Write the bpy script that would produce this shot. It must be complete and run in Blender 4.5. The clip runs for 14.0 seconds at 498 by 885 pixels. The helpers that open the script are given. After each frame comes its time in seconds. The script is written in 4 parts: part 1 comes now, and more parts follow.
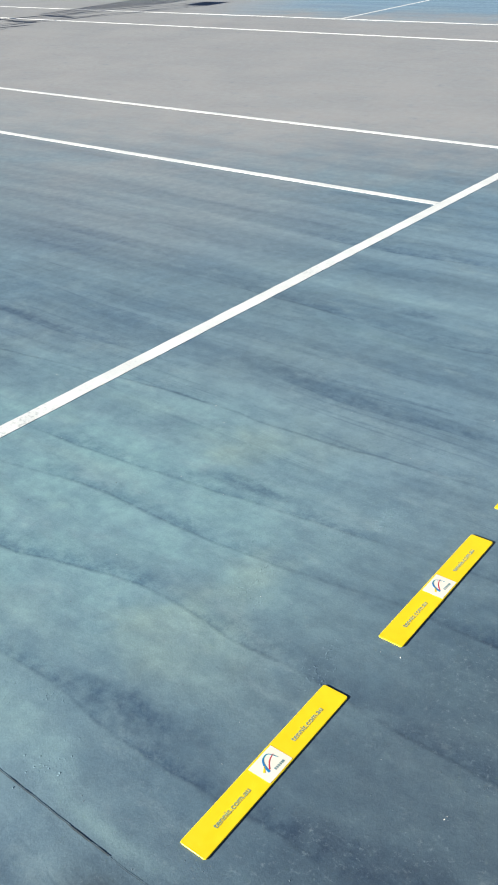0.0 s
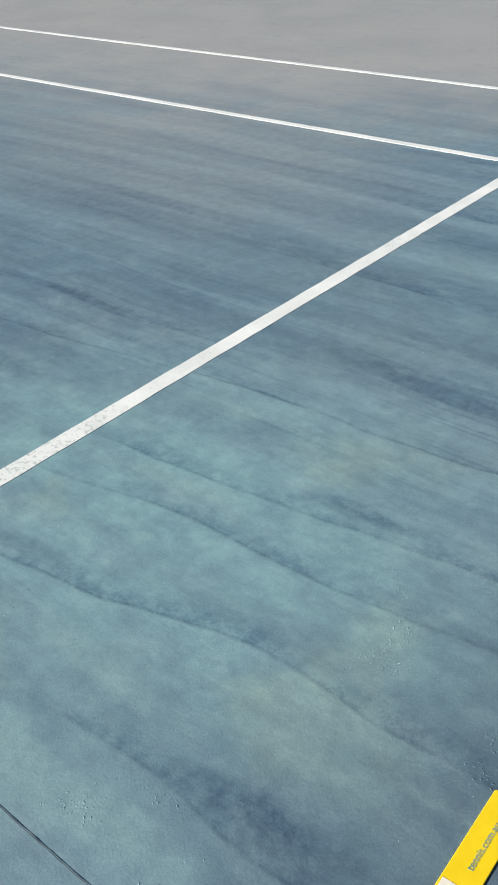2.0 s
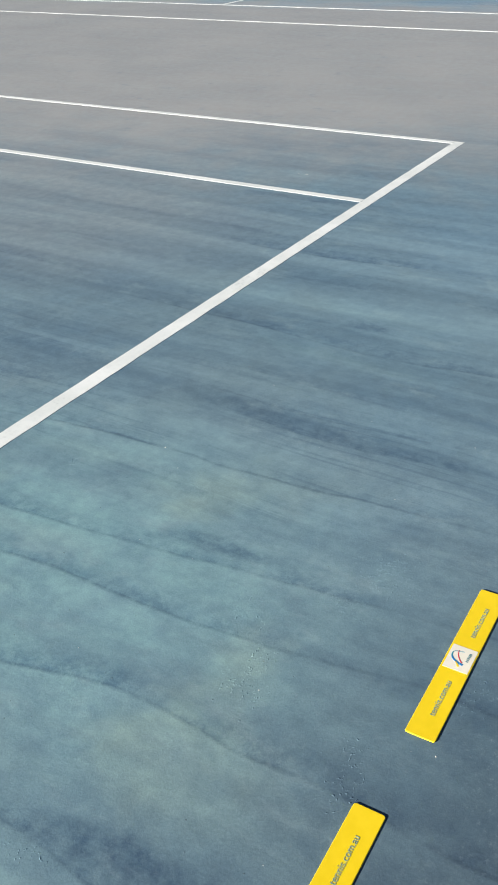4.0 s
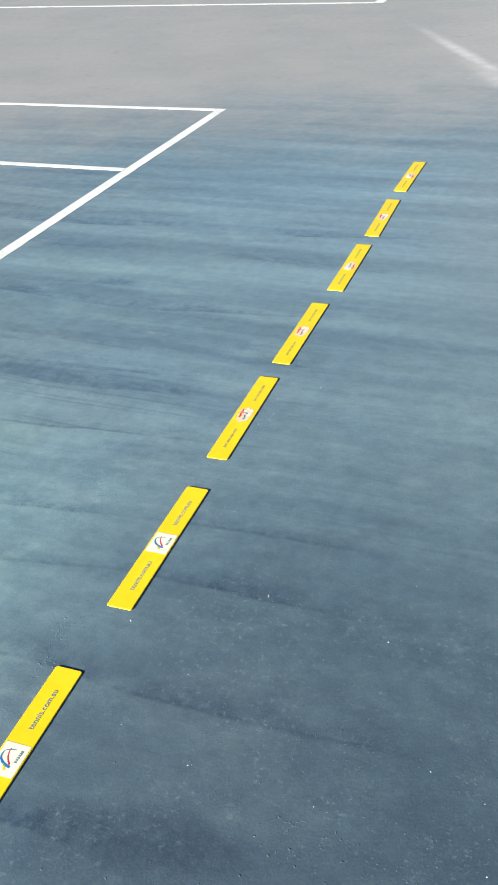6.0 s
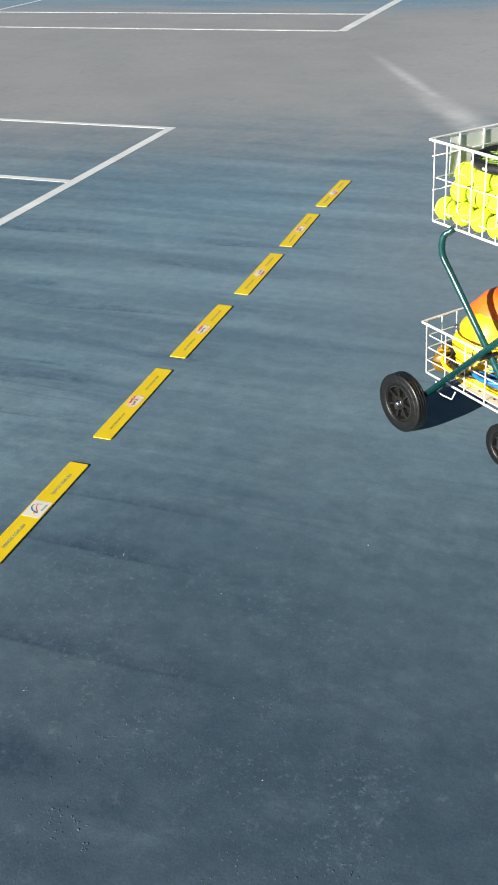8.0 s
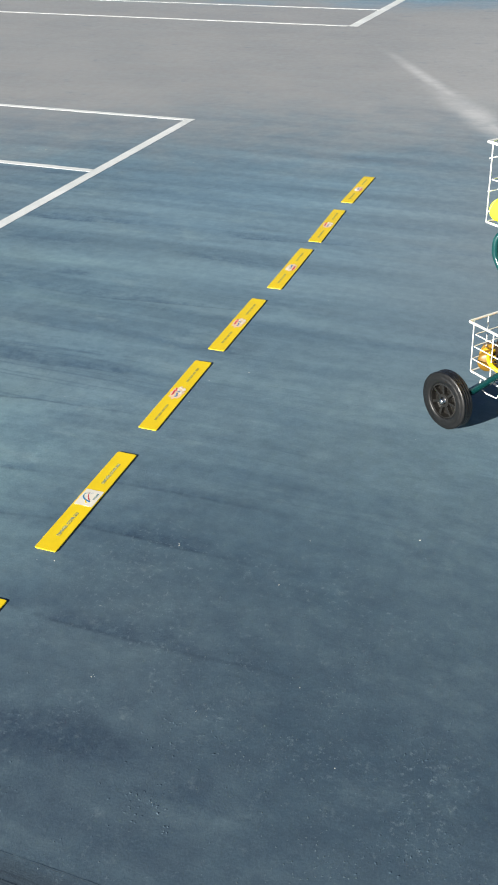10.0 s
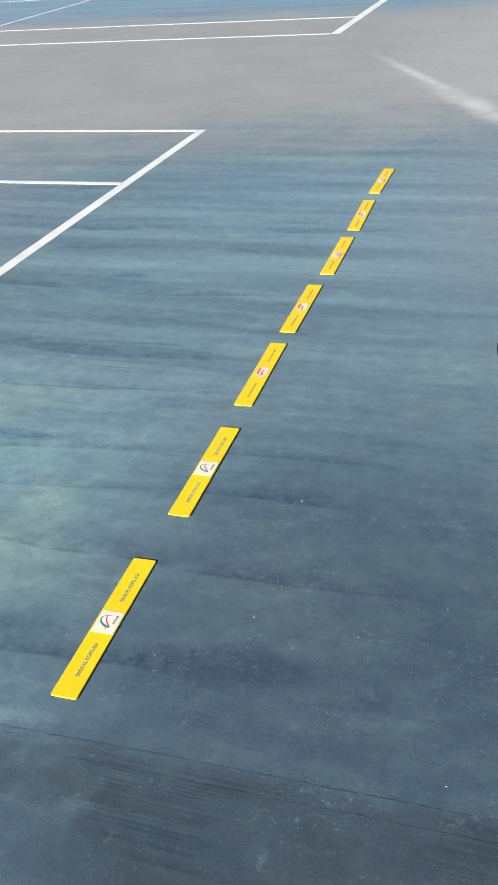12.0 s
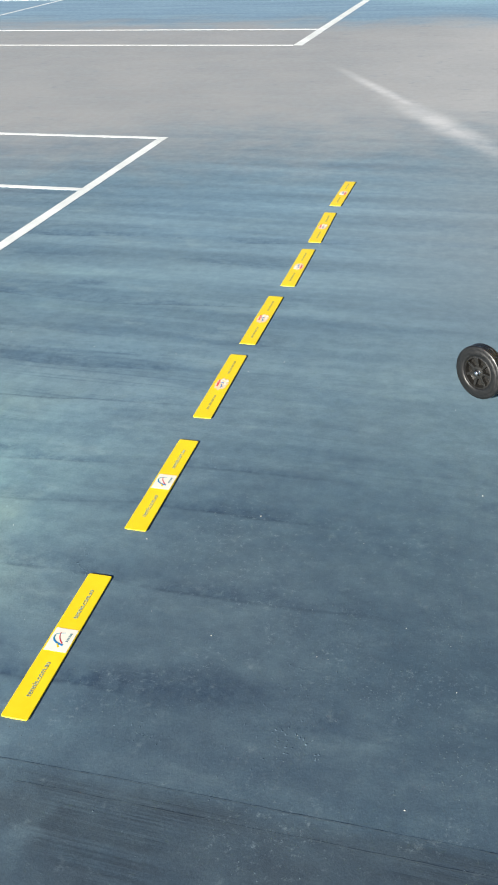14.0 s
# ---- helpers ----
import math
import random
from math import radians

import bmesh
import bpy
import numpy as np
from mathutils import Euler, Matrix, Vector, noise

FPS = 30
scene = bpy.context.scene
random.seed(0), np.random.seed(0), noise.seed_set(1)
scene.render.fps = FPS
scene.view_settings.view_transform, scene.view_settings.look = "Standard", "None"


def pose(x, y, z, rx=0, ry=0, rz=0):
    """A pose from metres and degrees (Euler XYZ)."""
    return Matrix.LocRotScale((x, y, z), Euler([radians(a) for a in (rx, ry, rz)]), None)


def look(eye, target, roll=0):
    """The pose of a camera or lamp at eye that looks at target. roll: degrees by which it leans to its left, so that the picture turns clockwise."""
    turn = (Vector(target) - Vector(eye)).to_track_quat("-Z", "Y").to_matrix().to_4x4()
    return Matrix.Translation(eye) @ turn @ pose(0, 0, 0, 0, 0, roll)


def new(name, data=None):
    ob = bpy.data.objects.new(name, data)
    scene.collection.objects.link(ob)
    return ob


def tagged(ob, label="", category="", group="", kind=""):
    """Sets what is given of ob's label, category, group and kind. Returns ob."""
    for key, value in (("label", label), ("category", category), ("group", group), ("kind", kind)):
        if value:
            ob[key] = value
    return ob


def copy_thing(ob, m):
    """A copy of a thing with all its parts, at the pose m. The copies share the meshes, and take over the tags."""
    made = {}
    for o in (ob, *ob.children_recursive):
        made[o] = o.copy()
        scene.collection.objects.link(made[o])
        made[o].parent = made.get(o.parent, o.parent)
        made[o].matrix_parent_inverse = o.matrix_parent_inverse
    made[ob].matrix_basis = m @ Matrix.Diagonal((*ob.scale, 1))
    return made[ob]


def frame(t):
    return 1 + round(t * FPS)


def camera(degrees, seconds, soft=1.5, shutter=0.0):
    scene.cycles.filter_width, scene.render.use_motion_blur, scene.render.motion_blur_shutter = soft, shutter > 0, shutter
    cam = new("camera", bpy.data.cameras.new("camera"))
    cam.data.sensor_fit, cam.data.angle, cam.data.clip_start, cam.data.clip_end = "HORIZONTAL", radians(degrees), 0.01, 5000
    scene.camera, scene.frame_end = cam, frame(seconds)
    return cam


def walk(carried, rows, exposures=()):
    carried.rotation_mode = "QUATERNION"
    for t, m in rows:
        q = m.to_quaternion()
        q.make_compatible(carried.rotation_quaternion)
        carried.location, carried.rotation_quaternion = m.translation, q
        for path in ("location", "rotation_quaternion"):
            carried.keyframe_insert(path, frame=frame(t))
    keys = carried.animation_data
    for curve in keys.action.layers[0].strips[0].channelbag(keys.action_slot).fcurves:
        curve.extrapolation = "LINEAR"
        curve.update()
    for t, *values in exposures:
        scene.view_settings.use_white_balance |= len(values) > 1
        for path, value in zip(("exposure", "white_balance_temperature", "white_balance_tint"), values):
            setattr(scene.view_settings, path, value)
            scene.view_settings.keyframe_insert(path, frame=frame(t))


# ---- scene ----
cam = camera(31.0, 14.0, soft=1.9)

PATH = [
    (0, (2.366, -5.911, 1.515), (1.242, -4.618, 0.484), -3.2),
    (0.5, (2.207, -5.791, 1.497), (0.971, -4.593, 0.479), -4.4),
    (1, (2.062, -5.688, 1.486), (0.747, -4.621, 0.423), -6.0),
    (1.5, (1.922, -5.717, 1.49), (0.715, -4.571, 0.381), -4.3),
    (2, (1.879, -5.744, 1.48), (0.772, -4.517, 0.354), -3.5),
    (2.2, (1.884, -5.733, 1.476), (0.791, -4.489, 0.354), -3.5),
    (4.3, (1.969, -5.721, 1.49), (1.135, -4.257, 0.414), -1.8),
    (4.5, (1.97, -5.718, 1.473), (1.236, -4.226, 0.362), -0.9),
    (5, (2.116, -5.7, 1.454), (1.631, -4.155, 0.28), -0.4),
    (5.5, (2.355, -5.732, 1.462), (1.75, -4.199, 0.329), -3.3),
    (6, (2.497, -5.83, 1.475), (1.836, -4.299, 0.371), -4.3),
    (6.5, (2.585, -5.985, 1.483), (1.953, -4.441, 0.38), -1.9),
    (7, (2.699, -6.021, 1.495), (2.08, -4.47, 0.394), -0.8),
    (7.5, (2.886, -5.963, 1.499), (2.241, -4.405, 0.424), -2.0),
    (7.7, (2.919, -5.96, 1.493), (2.271, -4.397, 0.427), -2.7),
    (9.8, (2.805, -6.016, 1.508), (2.153, -4.455, 0.441), -2.7),
    (10, (2.753, -6.05, 1.517), (2.137, -4.484, 0.436), -0.9),
    (10.5, (2.759, -6.133, 1.518), (2.205, -4.554, 0.422), -0.7),
    (11, (2.834, -6.274, 1.495), (2.261, -4.715, 0.381), -4.4),
    (11.5, (2.734, -6.358, 1.499), (2.129, -4.803, 0.396), -5.9),
    (12, (2.495, -6.389, 1.499), (1.901, -4.794, 0.449), -5.0),
    (12.5, (2.433, -6.388, 1.502), (1.839, -4.77, 0.487), -4.0),
    (13, (2.436, -6.378, 1.498), (1.85, -4.754, 0.488), -2.9),
    (13.5, (2.466, -6.375, 1.501), (1.927, -4.759, 0.454), -2.7),
    (14, (2.476, -6.357, 1.5), (1.973, -4.725, 0.458), -2.5),
]
walk(cam, [(t, look(eye, target, roll)) for t, eye, target, roll in PATH], [(0, 1.55), (0.5, 1.35), (1.0, 1.28), (2.2, 1.29), (4.5, 1.26), (5.0, 1.42), (6.0, 1.58), (7.0, 1.55), (7.5, 1.06), (9.8, 1.21), (10.0, 1.23), (10.5, 1.23), (11.0, 0.93), (11.5, 1.02), (12.0, 1.43), (12.5, 1.63), (13.0, 1.67), (13.5, 1.67), (14.0, 1.52)])

# ---- world and sun ----
SUN_AZ = math.atan2(-0.47, -0.88)      # where the sun stands, from +y towards +x
SUN_EL = radians(17.4)
world = bpy.data.worlds.new("sky")
scene.world = world
world.use_nodes = True
wn = world.node_tree.nodes
sky = wn.new("ShaderNodeTexSky")
sky.sky_type = "NISHITA"
sky.sun_disc = False
sky.sun_elevation = SUN_EL
sky.sun_rotation = SUN_AZ
sky.air_density, sky.dust_density, sky.altitude = 0.38, 0.1, 1800
world.node_tree.links.new(sky.outputs[0], wn["Background"].inputs[0])
wn["Background"].inputs[1].default_value = 0.05
sun = new("sun", bpy.data.lights.new("sun", "SUN"))
sun.data.energy, sun.data.angle, sun.data.color = 5.0, radians(0.5), (1.0, 0.955, 0.870)
sun.matrix_world = look((-4.7, -8.8, 3.13), (0, 0, 0))


# ---- material helpers ----
class Nodes:
    """A short hand for building one node material."""

    def __init__(self, name):
        self.mat = bpy.data.materials.new(name)
        self.mat.use_nodes = True
        self.t = self.mat.node_tree
        self.bsdf = self.t.nodes["Principled BSDF"]
        self.pos = self.t.nodes.new("ShaderNodeNewGeometry").outputs["Position"]

    def put(self, socket, value):
        if isinstance(value, bpy.types.NodeSocket):
            self.t.links.new(value, socket)
        elif isinstance(value, (tuple, list)) and len(value) == 3 and socket.type == "RGBA":
            socket.default_value = (*value, 1)
        else:
            socket.default_value = value

    def math(self, op, a, b=0.0, clamp=False):
        n = self.t.nodes.new("ShaderNodeMath")
        n.operation, n.use_clamp = op, clamp
        self.put(n.inputs[0], a)
        self.put(n.inputs[1], b)
        return n.outputs[0]

    def scaled(self, vec, loc=(0, 0, 0), rot=(0, 0, 0), scale=(1, 1, 1)):
        n = self.t.nodes.new("ShaderNodeMapping")
        self.put(n.inputs["Vector"], vec)
        n.inputs["Location"].default_value = loc
        n.inputs["Rotation"].default_value = rot
        n.inputs["Scale"].default_value = scale
        return n.outputs[0]

    def noise(self, vec, scale, detail=4.0, rough=0.55, lo=0.0, hi=1.0):
        n = self.t.nodes.new("ShaderNodeTexNoise")
        self.put(n.inputs["Vector"], vec)
        n.inputs["Scale"].default_value = scale
        n.inputs["Detail"].default_value = detail
        n.inputs["Roughness"].default_value = rough
        return self.ramp(n.outputs["Fac"], lo, hi) if (lo, hi) != (0.0, 1.0) else n.outputs["Fac"]

    def ramp(self, value, lo, hi, to_lo=0.0, to_hi=1.0):
        n = self.t.nodes.new("ShaderNodeMapRange")
        n.interpolation_type = "SMOOTHSTEP"
        self.put(n.inputs["Value"], value)
        for key, v in (("From Min", lo), ("From Max", hi), ("To Min", to_lo), ("To Max", to_hi)):
            n.inputs[key].default_value = v
        return n.outputs["Result"]

    def mix(self, fac, a, b, blend="MIX"):
        n = self.t.nodes.new("ShaderNodeMix")
        n.data_type, n.blend_type = "RGBA", blend
        self.put(n.inputs["Factor"], fac)
        self.put(n.inputs[6], a)
        self.put(n.inputs[7], b)
        return n.outputs[2]

    def xyz(self, vec):
        n = self.t.nodes.new("ShaderNodeSeparateXYZ")
        self.put(n.inputs[0], vec)
        return n.outputs

    def blob(self, vec, x, y, rx, ry, turn=0.0, hard=0.0):
        """1 in the middle of an ellipse on the ground, 0 at its rim."""
        at = self.scaled(vec, (-x, -y, 0))
        at = self.scaled(at, (0, 0, 0), (0, 0, -radians(turn)), (1, 1, 0))
        at = self.scaled(at, (0, 0, 0), (0, 0, 0), (1 / rx, 1 / ry, 0))
        n = self.t.nodes.new("ShaderNodeVectorMath")
        n.operation = "LENGTH"
        self.put(n.inputs[0], at)
        return self.ramp(n.outputs["Value"], 1.0, hard)

    def curve(self, x, knots):
        """The y of a wavering seam at each x, and where along x the seam shows."""
        lo, hi = knots[0][0], knots[-1][0]
        y0, y1 = min(k[1] for k in knots), max(k[1] for k in knots)
        n = self.t.nodes.new("ShaderNodeValToRGB")
        u = self.math("DIVIDE", self.math("SUBTRACT", x, lo), hi - lo)
        self.put(n.inputs[0], u)
        n.color_ramp.interpolation = "CARDINAL"
        for k, (kx, ky) in enumerate(knots):
            e = n.color_ramp.elements[k] if k < 2 else n.color_ramp.elements.new(1.0)
            v = 0.1 + 0.8 * (ky - y0) / (y1 - y0)
            e.position, e.color = (kx - lo) / (hi - lo), (v, v, v, 1)
        y = self.math("ADD", self.math("MULTIPLY", self.math("SUBTRACT", n.outputs[0], 0.1), (y1 - y0) / 0.8), y0)
        return y, self.math("MULTIPLY", self.ramp(u, -0.12, 0.15), self.ramp(u, 1.12, 0.80))

    def steps(self, value, passes, lo, hi):
        """A saw-tooth along value: up at each seam, fading after it."""
        n = self.t.nodes.new("ShaderNodeValToRGB")
        self.put(n.inputs[0], self.math("DIVIDE", self.math("SUBTRACT", value, lo), hi - lo))
        stops = sorted([s for y, top, fade in passes for s in ((y - 0.012, 0.0), (y, top), (y + fade, 0.0))])
        ramp = n.color_ramp
        for k, (y, v) in enumerate(stops):
            e = ramp.elements[k] if k < 2 else ramp.elements.new(1.0)
            e.position, e.color = (y - lo) / (hi - lo), (v, v, v, 1)
        return n.outputs[0]

    def bump(self, height, strength, distance):
        n = self.t.nodes.new("ShaderNodeBump")
        n.inputs["Strength"].default_value = strength
        n.inputs["Distance"].default_value = distance
        self.put(n.inputs["Height"], height)
        self.t.links.new(n.outputs[0], self.bsdf.inputs["Normal"])

    def out(self, color, rough=0.6, metal=0.0, spec=0.5):
        self.put(self.bsdf.inputs["Base Color"], color)
        self.put(self.bsdf.inputs["Roughness"], rough)
        self.put(self.bsdf.inputs["Metallic"], metal)
        self.put(self.bsdf.inputs["Specular IOR Level"], spec)
        return self.mat


def plain(name, color, rough=0.5, metal=0.0, grain=40.0, vary=0.18, relief=0.15, spec=0.5):
    """A surface of one colour with dirt at two scales and a fine relief."""
    m = Nodes(name)
    m.pos = m.t.nodes.new("ShaderNodeTexCoord").outputs["Object"]
    a = m.noise(m.pos, grain, 4, 0.6, 0.3, 0.7)
    b = m.noise(m.pos, grain * 0.2, 2, 0.5, 0.35, 0.65)
    dark = tuple(c * (1 - vary) for c in color)
    light = tuple(min(1.0, c * (1 + vary * 0.5)) for c in color)
    col = m.mix(m.math("MULTIPLY", m.math("ADD", a, b), 0.5), dark, light)
    m.bump(m.noise(m.pos, grain * 6, 3), relief, 0.0006)
    return m.out(col, m.ramp(a, 0, 1, max(0.05, rough - 0.08), min(1.0, rough + 0.08)), metal, spec)


# ---- the acrylic court surface ----
# squeegee passes further off: y of the seam, strength, fade towards +y
PASSES = [(-3.06, 0.45, 0.15), (-2.84, 0.55, 0.16), (-2.47, 0.60, 0.13), (-2.02, 0.50, 0.14), (-1.75, 0.45, 0.14), (-1.49, 0.50, 0.16), (-0.95, 0.40, 0.2)]
# wavering seams near the baseline: knots (x, y), then sharpness of the edge, strength and width of the darker lap behind it
LAPS = [
    ([(0.20, -5.140), (0.56, -5.129), (0.78, -5.114), (1.01, -5.097), (1.20, -5.115), (1.40, -5.112), (1.72, -5.092), (1.92, -5.117), (2.40, -5.085)], 0.45, 0.55, 0.085),
    ([(-0.20, -4.930), (0.31, -4.875), (0.59, -4.826), (0.86, -4.746), (1.07, -4.729), (1.26, -4.744), (1.45, -4.731), (1.76, -4.750), (2.50, -4.715)], 0.62, 0.50, 0.120),
    ([(0.03, -4.576), (0.43, -4.500), (0.83, -4.487), (1.05, -4.475), (1.27, -4.443), (1.50, -4.405), (2.20, -4.395)], 0.65, 0.45, 0.120),
    ([(0.00, -4.370), (0.56, -4.320), (0.85, -4.283), (1.10, -4.250), (1.37, -4.215), (1.70, -4.182), (2.10, -4.170)], 0.55, 0.48, 0.110),
]
FAR_LAPS = [
    ([(-1.20, -4.060), (-0.45, -4.000), (0.00, -3.927), (0.40, -3.885), (0.73, -3.880), (1.07, -3.850), (1.70, -3.800)], 0.70, 0.30, 0.100),
    ([(-0.60, -3.560), (0.10, -3.575), (0.54, -3.594), (0.81, -3.618), (1.10, -3.600), (1.70, -3.540)], 0.15, 0.42, 0.200),
    ([(-0.10, -3.470), (0.40, -3.485), (0.90, -3.500), (1.50, -3.440)], 0.40, 0.35, 0.080),
    ([(-2.20, -3.820), (-0.94, -3.756), (-0.55, -3.770), (-0.21, -3.730), (0.50, -3.710)], 0.15, 0.40, 0.140),
    ([(0.30, -3.310), (1.01, -3.333), (1.22, -3.338), (1.90, -3.290)], 0.30, 0.50, 0.120),
    ([(-0.40, -2.970), (0.24, -2.982), (0.57, -3.009), (0.86, -3.012), (1.03, -2.992), (1.60, -2.930)], 0.55, 0.45, 0.150),
    ([(-0.80, -2.190), (0.15, -2.206), (0.51, -2.164), (0.75, -2.146), (1.16, -2.160), (1.90, -2.070)], 0.40, 0.45, 0.170),
]
# the slab joint behind the baseline runs at a slight slant
JOINT_X, JOINT_Y, JOINT_SLOPE = 1.45, -5.322, 0.030
# soft dark patches: x, y, radius along, radius across, turn, strength
DARK_STAINS = [
    (1.20, -5.045, 0.32, 0.065, 7, 0.95), (0.88, -4.22, 0.26, 0.050, 6, 0.85), (0.55, -4.76, 0.22, 0.045, 10, 0.30), (1.90, -5.045, 0.42, 0.08, 3, 0.85), (0.22, -4.82, 0.22, 0.045, 2, 0.55),
    (-0.62, -4.25, 0.28, 0.06, 3, 0.45), (-0.85, -3.74, 0.45, 0.05, 4, 0.45), (2.05, -5.20, 0.40, 0.07, 0, 0.35),
]
FAR_DARK_STAINS = [
    (0.66, -2.80, 0.14, 0.06, 0, 0.55), (0.58, 1.32, 0.07, 0.05, 0, 0.45), (0.72, 2.0, 0.10, 0.05, 20, 0.45), (-1.7, -2.9, 0.9, 0.30, 0, 0.35),
]
LIGHT_STAINS = [
    (0.36, -4.40, 0.34, 0.055, 10, 0.65), (0.24, -4.02, 0.30, 0.06, 5, 0.70), (0.68, -4.97, 0.45, 0.07, 2, 0.55), (0.15, -4.96, 0.35, 0.06, 0, 0.50),
    (0.85, -5.235, 0.50, 0.085, 1, 0.60), (1.36, -5.28, 0.25, 0.035, 0, 0.50),
    (0.55, -2.70, 0.55, 0.07, 2, 0.20), (0.60, -3.10, 0.55, 0.06, 0, 0.25),
]


def court_surface():
    m = Nodes("acrylic_court_paint")

    def warped(scale, amount, detail):
        n = m.t.nodes.new("ShaderNodeTexNoise")
        m.put(n.inputs["Vector"], m.pos)
        n.inputs["Scale"].default_value, n.inputs["Detail"].default_value = scale, detail
        off = m.t.nodes.new("ShaderNodeVectorMath")
        off.operation = "MULTIPLY_ADD"
        m.put(off.inputs[0], n.outputs["Color"])
        off.inputs[1].default_value, off.inputs[2].default_value = (amount[0], amount[1], 0), (-amount[0] / 2, -amount[1] / 2, 0)
        add = m.t.nodes.new("ShaderNodeVectorMath")
        m.put(add.inputs[0], m.pos)
        m.put(add.inputs[1], off.outputs[0])
        return add.outputs[0]

    p = warped(3.0, (0.30, 0.10), 6.0)
    q = warped(0.9, (0.0, 0.11), 1.5)
    x, y, _ = m.xyz(p)
    _, qy, _ = m.xyz(q)
    streak = m.noise(m.scaled(p, scale=(0.5, 5.0, 1)), 1.0, 6, 0.62, 0.32, 0.68)
    cloud = m.noise(p, 1.1, 5, 0.6, 0.35, 0.65)
    patchy = m.noise(p, 4.5, 5, 0.62, 0.35, 0.65)
    mottle = m.noise(m.pos, 16.0, 6, 0.7, 0.32, 0.68)
    grain = m.noise(m.pos, 190.0, 3, 0.7, 0.28, 0.72)
    slate, blue, teal, grey = (0.114, 0.192, 0.253), (0.181, 0.285, 0.340), (0.222, 0.380, 0.400), (0.322, 0.320, 0.314)
    col = m.mix(streak, slate, blue)
    col = m.mix(m.math("MULTIPLY", cloud, 0.45), col, (0.175, 0.250, 0.280))
    col = m.mix(m.math("MULTIPLY", patchy, 0.30), col, (0.120, 0.185, 0.225))
    # greener, lighter paint near the middle of the baseline
    green = m.math("ADD", m.blob(p, 0.35, -4.62, 1.45, 1.15, 0, 0.25), m.math("MULTIPLY", m.blob(p, 0.6, -2.9, 1.2, 1.1, 0, 0.1), 0.12), True)
    col = m.mix(m.math("MULTIPLY", green, m.ramp(streak, 0.1, 0.8, 0.55, 0.95)), col, m.mix(patchy, teal, (0.195, 0.330, 0.370)))
    # slaty colour behind the baseline, darker towards +x and -y
    col = m.mix(m.math("MULTIPLY", m.ramp(x, 1.0, 2.0), m.ramp(y, -3.3, -4.9, 0.0, 0.94)), col, m.mix(cloud, (0.049, 0.084, 0.118), (0.076, 0.118, 0.152)))
    # bluer, cleaner paint up towards the corner of the court
    col = m.mix(m.math("MULTIPLY", m.blob(p, 1.6, -1.6, 2.2, 1.7, 0, 0.2), m.ramp(streak, 0, 1, 0.35, 0.80)), col, (0.198, 0.318, 0.395))
    # duller, dustier paint round the ball cart and inside the far sideline
    dusty = m.math("MAXIMUM", m.blob(p, 3.4, -1.5, 2.3, 2.5, 0, 0.2), m.math("MULTIPLY", m.blob(p, -1.6, -2.2, 1.9, 1.3, 0, 0.2), 0.8))
    col = m.mix(m.math("MULTIPLY", dusty, 0.82), col, (0.246, 0.292, 0.312))
    # yellowed spots on the green
    col = m.mix(m.math("MULTIPLY", m.math("MULTIPLY", green, m.noise(p, 2.2, 3, 0.5, 0.52, 0.72)), 0.55), col, (0.30, 0.40, 0.33))
    # laps of the squeegee passes, dark on one side and fading on the other
    rough = m.noise(m.scaled(p, (7.3, 3.1, 0), scale=(1.5, 2.6, 1)), 1.0, 4, 0.6, 0.30, 0.66)
    ragged = m.noise(m.pos, 22.0, 7, 0.75, 0.30, 0.70)
    band = m.math("MULTIPLY", m.steps(qy, PASSES, -6.0, 0.0), m.ramp(rough, 0, 1, 0.15, 0.8))
    sx_, sy_, _ = m.xyz(warped(7.0, (0.05, 0.022), 5.0))
    edge = 0.0
    for knots, sharp, dark, wide in LAPS + FAR_LAPS:
        at, shown = m.curve(sx_, knots)
        off = m.math("SUBTRACT", sy_, at)
        lap = m.math("MULTIPLY", m.ramp(off, -0.007, 0.005), m.ramp(off, wide, 0.0))
        lap = m.math("MULTIPLY", lap, m.math("MULTIPLY", shown, m.ramp(rough, 0.05, 0.9, dark * 0.35, dark * 1.25)))
        band = m.math("MAXIMUM", band, lap)
        thin = m.math("MULTIPLY", m.ramp(m.math("ABSOLUTE", off), 0.0095, 0.001), shown)
        edge = m.math("MAXIMUM", edge, m.math("MULTIPLY", thin, m.ramp(rough, 0.0, 0.8, sharp * 0.35, sharp)))
    band = m.ramp(m.math("MULTIPLY", band, m.ramp(ragged, 0, 1, 0.55, 1.30)), 0.04, 0.95)
    col = m.mix(band, col, (0.47, 0.54, 0.66), "MULTIPLY")
    comb = m.noise(m.scaled(q, scale=(0.6, 48.0, 1)), 1.0, 3, 0.65, 0.52, 0.66)
    combed = m.math("MULTIPLY", m.math("MULTIPLY", m.ramp(qy, -4.25, -3.95), m.ramp(qy, -3.0, -3.3)), m.ramp(rough, 0.2, 0.9))
    col = m.mix(m.math("MULTIPLY", m.math("MULTIPLY", comb, combed), 0.42), col, (0.55, 0.60, 0.70), "MULTIPLY")
    col = m.mix(m.math("MULTIPLY", edge, m.ramp(ragged, 0, 1, 0.5, 0.95)), col, (0.50, 0.53, 0.60), "MULTIPLY")
    pale = m.noise(m.scaled(p, (3.7, 9.1, 0), scale=(1, 1.7, 1)), 4.0, 8, 0.70, 0.52, 0.68)
    col = m.mix(m.math("MULTIPLY", pale, m.math("MULTIPLY", m.ramp(x, 2.0, 1.3, 0.10, 0.30), 1.0)), col, (0.27, 0.375, 0.395))
    smudge = m.ramp(ragged, 0, 1, 0.45, 1.0)
